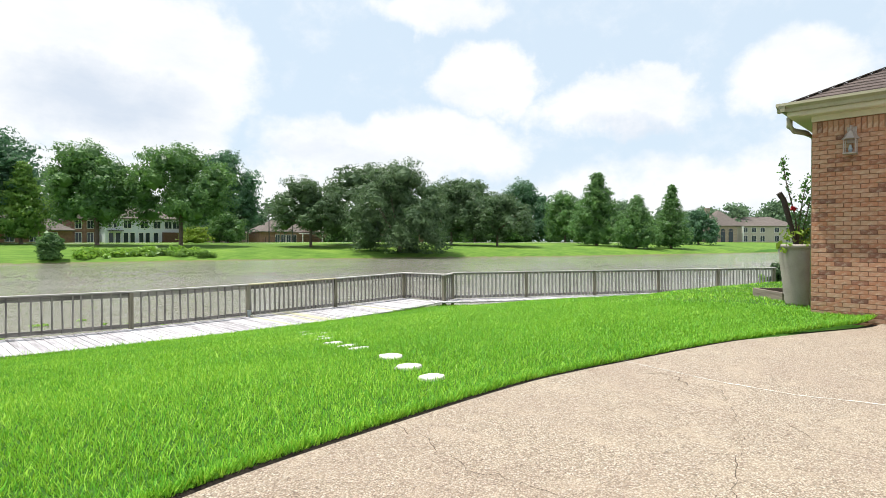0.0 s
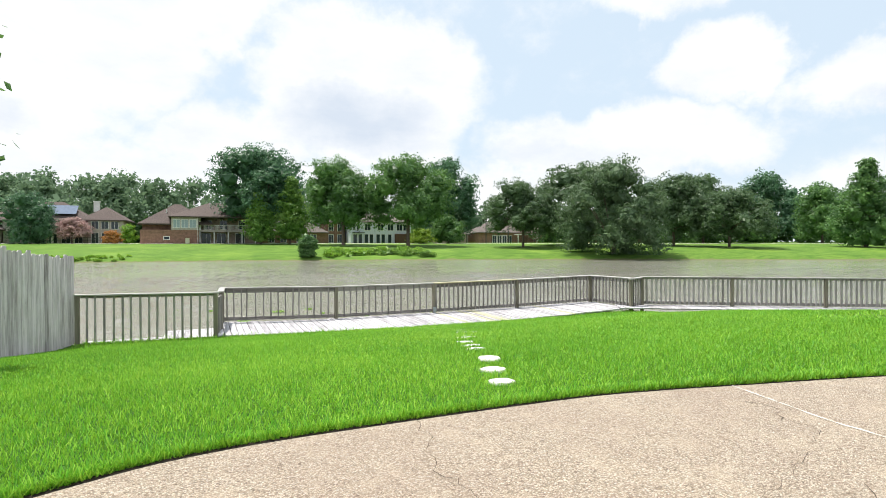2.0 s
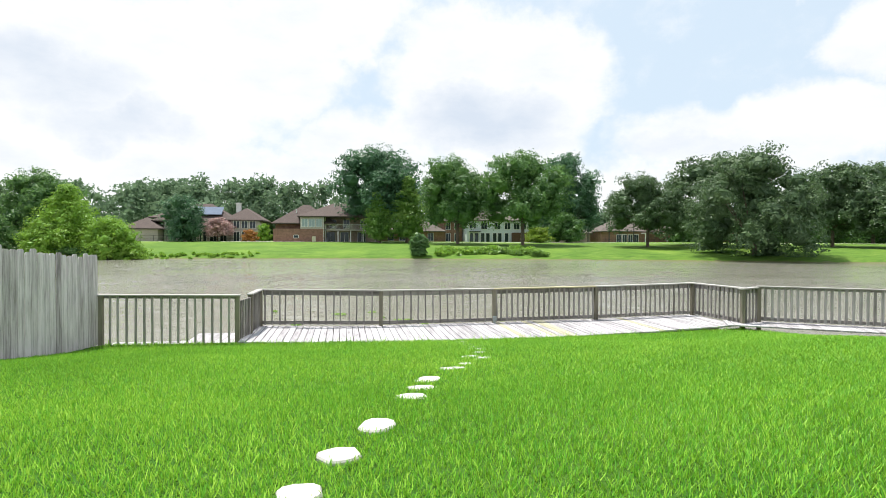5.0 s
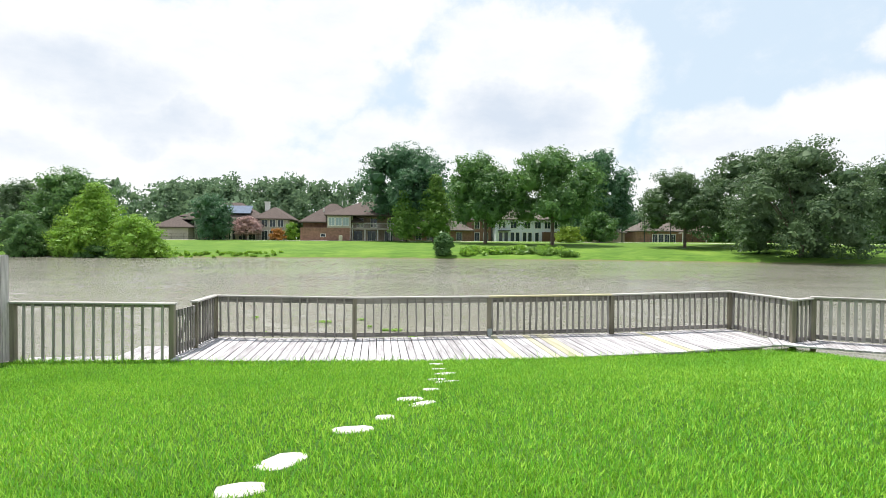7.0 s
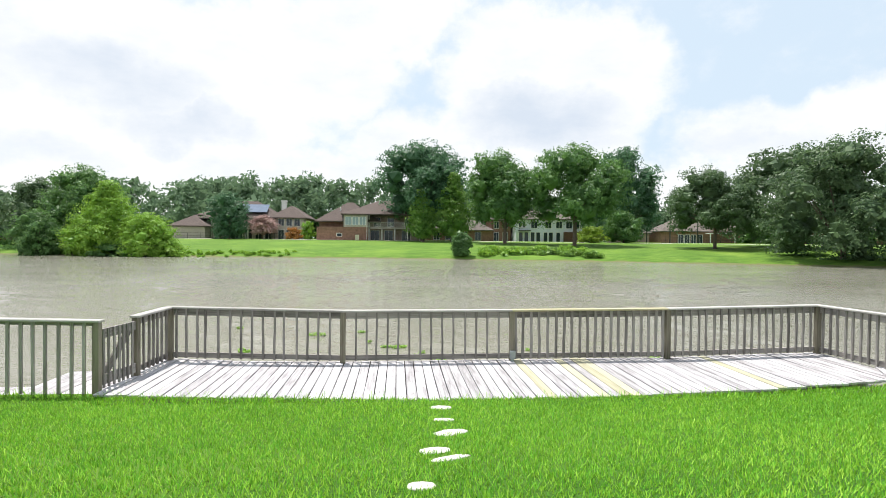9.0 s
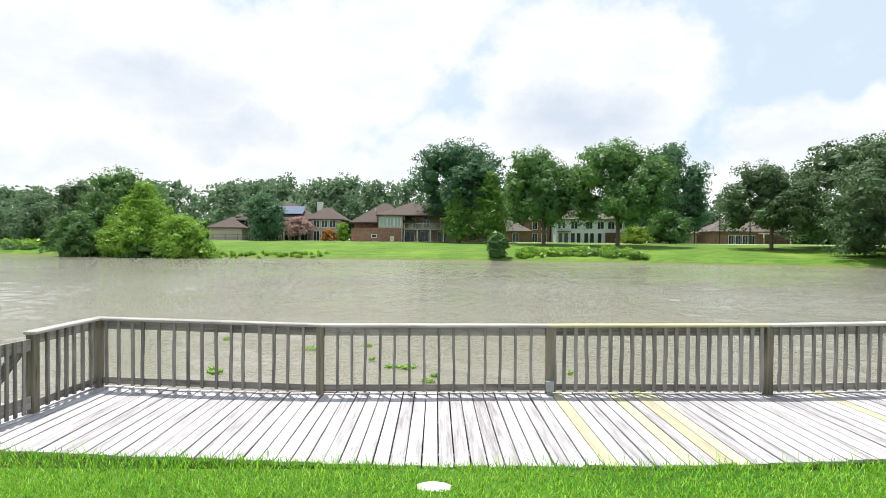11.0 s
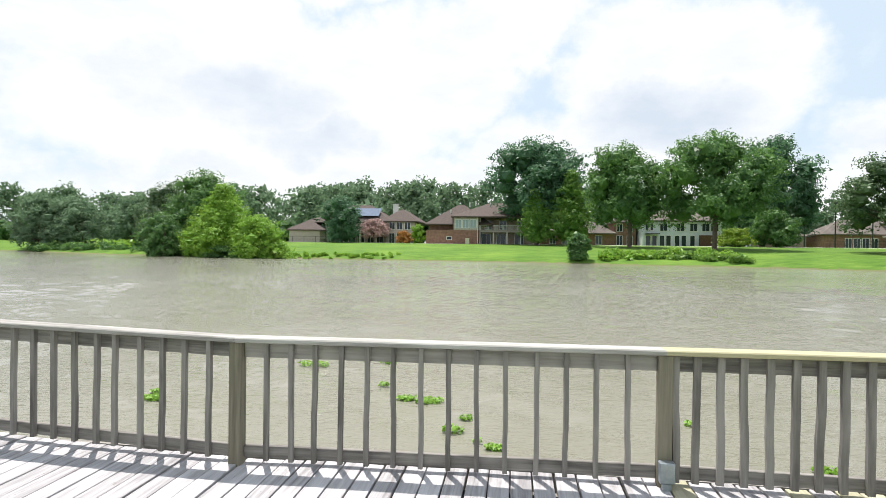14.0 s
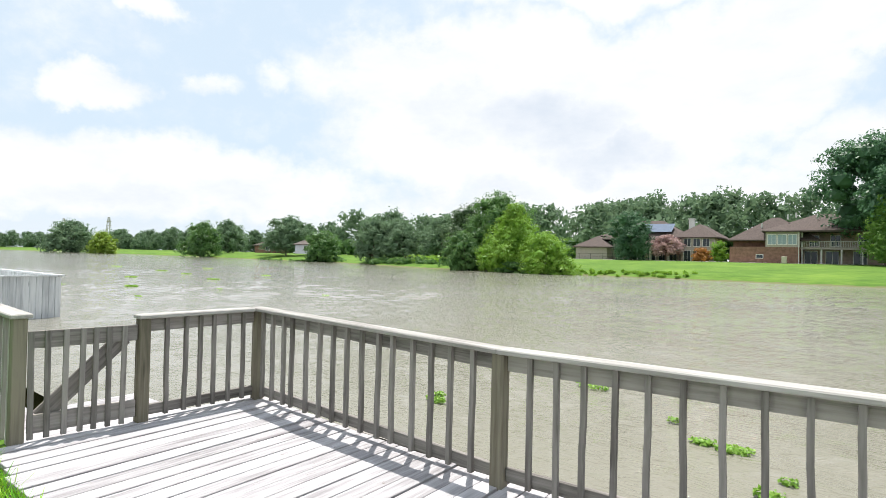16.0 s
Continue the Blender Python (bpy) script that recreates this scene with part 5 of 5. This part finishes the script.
# mansion at the end of the lake
hf = thing("far_house", "large tan brick house with tall arched bay and chimney", "house", "houses across the lake", at=(201.5, 54.5, G), turn=-46)
part("wall", box(bmesh.new(), -6, 3.0, 0, 12, 0, 3.4), tan_brick, hf)
part("bay_wall", box(bmesh.new(), 0.5, 9.6, -3, -0.01, 0, 5.9), tan_brick, hf)
part("wall", box(bmesh.new(), 3.01, 32, 0, 12, 0, 5.9), siding, hf)
part("roof", hip(bmesh.new(), 0.5, 11, -3, 9, 5.9, 5.6), roof_grey, hf)
part("roof", hip(bmesh.new(), 8, 32, 0, 12, 5.9, 3.4), roof_grey, hf)
part("roof", hip(bmesh.new(), -6, 3, 0, 10, 3.4, 3.2), roof_grey, hf)
part("chimney", box(bmesh.new(), 0.6, 2.1, 1, 2.2, 5.9, 12.2), tan_brick, hf)
for x_ in (2.0, 4.7, 7.4):
    bmf = box(bmesh.new(), x_ - 0.75, x_ + 0.75, -3.06, -3.005, 0.2, 3.9)
    part("tall_window", bmf, dark_glass, hf)
    bmf = bmesh.new()
    cs = [bmf.verts.new((x_ + 0.75 * math.cos(a_ * math.pi / 8), -3.06, 4.1 + 0.75 * math.sin(a_ * math.pi / 8))) for a_ in range(9)]
    bmf.faces.new(cs[::-1])
    part("arch_window", bmf, dark_glass, hf)
for x_ in (14, 17, 20, 25, 29):
    window(hf, x_, 0, 3.6, 1.5, 1.6)
    window(hf, x_, 0, 0.4, 1.5, 2.0)
part("column", box(bmesh.new(), 12.3, 12.8, -1.4, -0.9, 0, 5.9), white_trim, hf)

# brown fence and sheds far along the shore
for (x_, y_, L_, t_, lab) in ((-86.5, 112, 9, 10, "brown board fence beside a far garden"), (-62, 88, 7.5, 20, "brown board fence in front of far houses"), (-76, 100, 24, 20, "low dark board fence behind the far lawn")):
    f_ = thing("far_fence", lab, "fence", "far fences", at=(x_, y_, h1(x_, y_)), turn=t_)
    for i in range(int(L_ / 0.6)):
        part("panel", box(bmesh.new(), i * 0.6, i * 0.6 + 0.57, 0, 0.04, 0, 1.8), rust, f_)
for (x_, y_, w_, lab, mt, rf) in ((-147, 101, 9, "small red brick house on the far shore", far_brick, roof_mat), (-92, 128, 10, "low house with a grey roof behind a fence", tan_brick, roof_grey), (-62, 96, 7, "low house with a pale roof behind the fence", siding, roof_grey), (-108, 86, 6, "small white garage among trees", white_wall, roof_grey)):
    s_ = thing("far_house", lab, "house", "houses across the lake", at=(x_, y_, 1.6), turn=25)
    part("wall", box(bmesh.new(), 0, w_, 0, 5, 0, 2.4), mt, s_)
    part("roof", hip(bmesh.new(), 0, w_, 0, 5, 2.4, 1.5), rf, s_)
    window(s_, w_ / 2, 0, 0.8, 1.2, 1.1)

# lamp posts and court poles
for x_, y_, hh in ((57.4, 104.3, 7.3), (62.6, 104.3, 8.0), (68.9, 104.5, 7.0)):
    lp = thing("lamp_post", "tall thin dark lamp post on the far bank", "lamp post", "lamp posts on the far bank", at=(x_, y_, h1(x_, y_)))
    part("pole", tube(bmesh.new(), [(0, 0, -0.1), (0, 0, hh)], [0.13, 0.09], 8), iron, lp)
    part("lamp_head", box(bmesh.new(), -0.3, 0.3, -0.15, 0.15, hh - 0.05, hh + 0.25, 0.03), iron, lp)
# wire fence on the crown of the bank
for (xa, xb, y_) in ((-42, -15, 103.0), (60, 96, 101.0)):
    wf_ = thing("wire_fence", "low dark wire fence in front of the gardens", "fence", "far fences", at=(xa, y_, 0))
    for i in range(int((xb - xa) / 2.4) + 1):
        z_ = h1(xa + i * 2.4, y_)
        part("fence_post", box(bmesh.new(), i * 2.4 - 0.03, i * 2.4 + 0.03, -0.03, 0.03, z_, z_ + 1.2), iron, wf_)
    z_ = h1(xa, y_)
    part("fence_wire", box(box(bmesh.new(), 0, xb - xa, -0.012, 0.012, z_ + 1.15, z_ + 1.19), 0, xb - xa, -0.012, 0.012, z_ + 0.6, z_ + 0.63), iron, wf_)

# pylons on the horizon
for x_, y_ in ((-640, 215), (-560, 225)):
    py = thing("pylon", "distant grey lattice power pylon", "pylon", "pylons", at=(x_, y_, 2))
    bm = bmesh.new()
    for a_, b_ in ((-3, -3), (3, -3), (3, 3), (-3, 3)):
        tube(bm, [(a_, b_, 0), (a_ * 0.2, b_ * 0.2, 30)], [0.25, 0.2], 4)
    for z_ in (6, 12, 18, 24):
        k_ = 3 * (1 - 0.8 * z_ / 30)
        tube(bm, [(-k_, -k_, z_), (k_, k_, z_ + 3)], [0.15, 0.15], 4)
        tube(bm, [(k_, -k_, z_), (-k_, k_, z_ + 3)], [0.15, 0.15], 4)
    for z_ in (22, 26):
        tube(bm, [(-6, 0, z_), (6, 0, z_)], [0.2, 0.2], 4)
    part("tower", bm, gutter_mat, py)

# neighbour's pale dock
nd = thing("neighbour_dock", "pale weathered neighbouring dock with a boarded rail", "dock", at=(-12.0, 2.5, -0.3))
part("rail_cap", box(box(bmesh.new(), -6.0, 0.06, -0.08, 0.06, 1.09, 1.13), -6, 0.06, -2.7, -2.56, 1.09, 1.13), far_dock, nd)
part("rail_cap", box(bmesh.new(), -0.06, 0.06, -2.55, -0.09, 1.09, 1.13), far_dock, nd)
part("dock_deck", box(bmesh.new(), -6, 0, -2.6, 0, 0.1, 0.18), far_dock, nd)
for i in range(18):
    part("board", box(bmesh.new(), -0.02, 0.02, -0.065, 0.065, -0.05, 1.085), far_dock, nd, m=Matrix.Translation((0.0, -2.5 + i * 0.143, 0)))
for i in range(34):
    part("board", box(bmesh.new(), -0.065, 0.065, -0.02, 0.02, -0.05, 1.085), far_dock, nd, m=Matrix.Translation((-0.12 - i * 0.16, 0.0, 0)))

# ---- water hyacinths ----
LILY = [(0.86, 2.33, .2, 40), (0.72, 2.6, .12, 14), (2.07, 4.5, .34, 40), (4.18, 2.78, .25, 50), (3.88, 2.84, .18, 25), (3.2, 4.85, .2, 20), (3.45, 3.45, .1, 9), (4.68, 2.2, .1, 12), (4.58, 1.8, .17, 20), (-0.13, 5.55, .15, 12), (7.1, 2.4, .12, 10), (9.6, 1.45, .2, 26), (7.85, 1.25, .17, 20), (5.03, 1.35, .14, 20), (4.85, 1.5, .06, 5),
        (-24, 9.6, .5, 40), (-17.5, 7, .3, 20), (-29, 17, .6, 30), (-13.7, 13.3, .3, 12), (-20, 12, .3, 12), (-34, 14, .6, 30), (-38, 20, .6, 24), (-27, 7.5, .4, 20), (-46, 22, .8, 26), (-33, 24, .5, 16), (-52, 30, .8, 24), (-60, 24, .8, 24)]
for j, (x_, y_, rad_, n) in enumerate(LILY):
    r = np.random.RandomState(j + 50)
    rad_ *= 0.62 if rad_ < 0.4 else 0.8
    m_ = n * 6
    a_ = r.uniform(0, math.tau, m_)
    q_ = np.sqrt(r.rand(m_)) * rad_
    P = np.stack([q_ * np.cos(a_) * 1.15, q_ * np.sin(a_) * 0.7, r.uniform(0.0, 0.05, m_)], 1)
    D = np.stack([np.cos(a_) * 0.5, np.sin(a_) * 0.5, np.ones(m_)], 1)
    ob = link("water_hyacinth", leaf_mesh("water_hyacinth", P, D, 0.021 if rad_ < 0.4 else 0.055, LEAF["lily"], j, 0.7, 0.5), None, Matrix.Translation((x_, y_, WATER_Z + 0.01)))
    tagged(ob, "clump of bright green floating water hyacinth leaves", "floating plant", "floating plants", "stuff")

# ---- rose and plants in the pot ----
rose = thing("rose_bush", "leggy rose with sparse leaves, one red flower and a dead stem", "rose", at=(9.98, -12.62, h1(9.98, -12.62) + 0.93))
bm = bmesh.new()
tube(bm, [(0.0, 0.0, 0), (-0.06, 0.10, 0.45), (-0.12, 0.2, 0.9), (-0.17, 0.26, 1.02)], [0.045, 0.04, 0.045, 0.05], 7)
part("dead_stem", bm, dead_wood, rose, "thick dead cut stem")
canes = [[(0.02, 0, 0), (0, 0.05, 0.6), (-0.04, 0.18, 1.2), (-0.02, 0.26, 1.66)], [(0, 0, 0), (0.06, -0.08, 0.5), (0.14, -0.16, 1.0), (0.22, -0.24, 1.5)], [(0, 0, 0), (0.02, 0.0, 0.45), (0.04, -0.05, 0.9), (0.12, -0.1, 1.3)], [(0, 0, 0), (0.1, -0.1, 0.3), (0.16, -0.2, 0.55)]]
LP, LD = [], []
r = np.random.RandomState(9)
for c in canes:
    bm = tube(bmesh.new(), c, [0.014, 0.012, 0.009, 0.004][:len(c)], 6)
    part("cane", bm, bark, rose)
    for k in range(120):
        t = r.uniform(0.25, 1) * (len(c) - 1)
        i0 = min(int(t), len(c) - 2)
        p = np.array(c[i0]) + (np.array(c[i0 + 1]) - np.array(c[i0])) * (t - i0)
        LP.append(p + r.normal(0, 0.045, 3))
        LD.append(r.normal(0, 1, 3))
link("leaves", leaf_mesh("leaves", np.array(LP), np.array(LD), 0.036, LEAF["mid"], 3), rose)
P, D, _ = crown_points(0.45, 0.55, 260, 12, "round", 0.0)
link("foliage", leaf_mesh("foliage", P, D, 0.03, LEAF["yellow"], 4), rose)
P, D, _ = crown_points(0.06, 0.07, 40, 13, "round", 0.0)
link("flower", leaf_mesh("flower", P, D, 0.022, red_petal, 5), rose, Matrix.Translation((-0.1, 0.06, 0.72)))
for (x_, y_, hh, ww, kd, lab) in ((25.3, -8.75, 2.55, 0.8, "oak", "tangled vine covered shrub at the end of the bank railing"), (24.75, -8.35, 2.1, 0.5, "light", "pale straggling vine on the railing's end")):
    tree(lab, x_, y_, hh, ww, kd, 0, "bush", 1500, 0.0, 0.05, seed=int(x_ * 7), category="shrub", name="shrub")
nf = thing("neighbour_fence", "dark board fence end behind the pot", "fence", at=(25.0, -8.5, h1(25.0, -8.5)), turn=-80)
for i in range(18):
    part("board", box(bmesh.new(), i * 0.14, i * 0.14 + 0.13, 0, 0.02, 0, 1.6 + 0.01 * i), planter_wood, nf)

# limb of a neighbour's tree over the fence
nt = thing("tree", "broadleaf tree beyond the fence reaching one limb over it", "tree", at=(-6.6, -7.0, h1(-6.6, -7.0) - 0.05))
part("trunk", tube(bmesh.new(), [(0, 0, -0.1), (0.05, 0, 1.5), (0.2, 0.1, 3.0), (-0.3, 0.1, 5.5)], [0.16, 0.13, 0.1, 0.03], 8), bark, nt)
part("limb", tube(bmesh.new(), [(0.1, 0.05, 2.2), (2.0, 0.2, 2.6), (3.7, 0.3, 2.88)], [0.05, 0.035, 0.01], 6), bark, nt)
part("limb", tube(bmesh.new(), [(0.1, 0.05, 2.8), (2.0, 0.2, 3.7), (3.65, 0.3, 4.05)], [0.05, 0.035, 0.01], 6), bark, nt)
r = np.random.RandomState(21)
P1_, D1_, _ = crown_points(4.2, 3.4, 2600, 31, "round", 0.0)
P1_ += np.array([-1.1, 0.0, 2.6])
P2_ = np.concatenate([np.array([3.66, 0.28, 2.9]) + r.normal(0, 1, (120, 3)) * (0.13, 0.15, 0.09), np.array([3.62, 0.28, 4.1]) + r.normal(0, 1, (180, 3)) * (0.12, 0.15, 0.22)])
link("crown", leaf_mesh("crown", np.concatenate([P1_, P2_]), np.concatenate([D1_, r.normal(0, 0.5, (300, 3))]), 0.07, LEAF["mid"], 22), nt)


# ---- grass blades ----
def blades(count, x0, x1, y0, y1, width, hgt, seed, keep):
    r = np.random.RandomState(seed)
    x_, y_ = r.uniform(x0, x1, count), r.uniform(y0, y1, count)
    ok = keep(x_, y_)
    x_, y_ = x_[ok], y_[ok]
    n = len(x_)
    z_ = height(x_, y_)
    a_ = r.uniform(0, math.tau, n)
    tuft = np.sin(x_ * 41 + 3 * np.sin(y_ * 23)) * np.sin(y_ * 37 + 3 * np.sin(x_ * 19)) + 0.6 * np.sin(x_ * 7.3 + 2 * np.sin(y_ * 5.1)) * np.sin(y_ * 8.7)
    hh = hgt * np.clip(0.92 + 0.13 * tuft, 0.5, 1.4) * r.uniform(0.5, 1.35, n)
    lean = r.uniform(0.2, 1.15, n) * hh
    ww = width * r.uniform(0.7, 1.3, n) / 2
    b_ = a_ + r.uniform(-0.6, 0.6, n) + math.pi / 2
    dx, dy = np.cos(a_), np.sin(a_)
    wx_, wy_ = np.cos(b_) * ww, np.sin(b_) * ww
    v = np.empty((n, 4, 3), np.float32)
    v[:, 0] = np.stack([x_ - wx_, y_ - wy_, z_ - 0.005], 1)
    v[:, 1] = np.stack([x_ + wx_, y_ + wy_, z_ - 0.005], 1)
    v[:, 2] = np.stack([x_ + wx_ * 0.35 + dx * lean, y_ + wy_ * 0.35 + dy * lean, z_ + hh], 1)
    v[:, 3] = np.stack([x_ - wx_ * 0.35 + dx * lean, y_ - wy_ * 0.35 + dy * lean, z_ + hh], 1)
    base = (np.arange(n) * 4)[:, None]
    loops = (base + np.array([0, 1, 2, 3])).astype(np.int32)
    me = bpy.data.meshes.new("grass")
    me.vertices.add(4 * n)
    me.vertices.foreach_set("co", v.ravel())
    me.loops.add(4 * n)
    me.loops.foreach_set("vertex_index", loops.ravel())
    starts = np.arange(n) * 4
    me.polygons.add(n)
    me.polygons.foreach_set("loop_start", starts.astype(np.int32).ravel())
    me.update(calc_edges=True)
    me.materials.append(blade_mat)
    return link("grass", me)


ex, ey = np.array([p.x for p in edge]), np.array([p.y for p in edge])
SX, SY, SA, SB = (np.array([s[i] for s in STONES]) for i in range(4))


def on_lawn(x_, y_, over=0.03):
    patio_y = np.interp(x_, ex, ey) + 0.085
    dy_ = np.interp(x_, [p[0] for p in NEAREDGE], [p[1] for p in NEAREDGE])
    shore_ = np.where(x_ < 0, np.interp(x_, [-2.68, 0], [-1.66, -1.94]), dy_)
    right_ = np.interp(x_, [12.3, 24.6], [-2.25, -9.3])
    limit = np.where(x_ > 12.3, right_, shore_)
    fencex = -2.75 - (-1.76 - y_) * (4.15 / 15.74) + 0.03
    ok = (y_ > patio_y) & (y_ < limit) & (x_ > fencex) & ~((x_ > HOUSE_X - 0.02) & (y_ < HOUSE_Y + 0.02))
    for a, b, c, d in zip(SX, SY, SA, SB):
        ok &= ((x_ - a) / (max(c, 0.09) * 0.97)) ** 2 + ((y_ - b) / (max(d, 0.08) * 0.97)) ** 2 > 1
    return ok


for args in ((560000, -6, 9.5, -16.5, -9.0, 0.0070, 0.036, 1), (360000, -5, 13, -9.0, -1.4, 0.0088, 0.036, 2), (100000, 8.5, 27, -14, -1.8, 0.015, 0.04, 3)):
    g_ob = blades(*args, on_lawn)
    tagged(g_ob, "thick bright green lawn grass", "grass", kind="stuff")
# longer runners hanging over the patio edge
g_ob = blades(1300000, -6, 8.9, -16.5, -12.0, 0.008, 0.058, 4, lambda a, b: (b > np.interp(a, ex, ey) + 0.075) & (b < np.interp(a, ex, ey) + 0.15))
tagged(g_ob, "ragged longer grass along the patio edge", "grass", kind="stuff")
# tufts at the deck's edge and fence foot
g_ob = blades(9000, -2.9, 12.0, -2.5, -1.4, 0.008, 0.10, 5, lambda a, b: on_lawn(a, b) & ~on_lawn(a, b + 0.1) & (np.abs(a - 4.62) > 0.4))
tagged(g_ob, "longer grass tufts along the deck edge", "grass", kind="stuff")

# ---- bricks of the near wall ----
wall_ob = next(o for o in house.children if o.name.startswith("wall"))
course, blen = 0.0677, 0.2032
brick_me = boxmesh("brick", -0.012, 0.0, -blen / 2 + 0.004, blen / 2 - 0.004, -course / 2 + 0.004, course / 2 - 0.004, brick_mat, 0.002)
soldier_me = boxmesh("brick", -0.012, 0.0, -course / 2 + 0.005, course / 2 - 0.005, -0.097, 0.097, brick_mat, 0.002)
rows_n = int((3.765 - 0.9) / course) + 1
wall_m = wall_ob.matrix_basis.inverted()
for j in range(rows_n):
    z_ = 0.93 + j * course
    off_ = blen / 2 if j % 2 else 0.0
    for i in range(8):
        y_ = -blen / 2 - i * blen + off_
        half = y_ > -blen / 2 + 0.01
        if half:
            y_ = -blen / 4
        link("brick", brick_me, wall_ob, wall_m @ Matrix.Translation((-0.001 - rnd.uniform(0, 0.003), y_, z_)) @ Matrix.Diagonal((1, 0.49 if half else 1, 1, 1)))
for i in range(34):
    link("brick", soldier_me, wall_ob, wall_m @ Matrix.Translation((-0.001, -course / 2 - i * course, 3.875)))
bm = bmesh.new()
for j in range(rows_n):
    z_ = 0.93 + j * course
    for i in range(8, 43):
        y_ = -blen / 2 - i * blen + (blen / 2 if j % 2 else 0)
        box(bm, -0.012, 0.0, y_ - blen / 2 + 0.005, y_ + blen / 2 - 0.005, z_ - course / 2 + 0.005, z_ + course / 2 - 0.005)
ob = part("brickwork", bm, brick_mat, wall_ob, m=wall_m)
tagged(ob, kind="stuff")
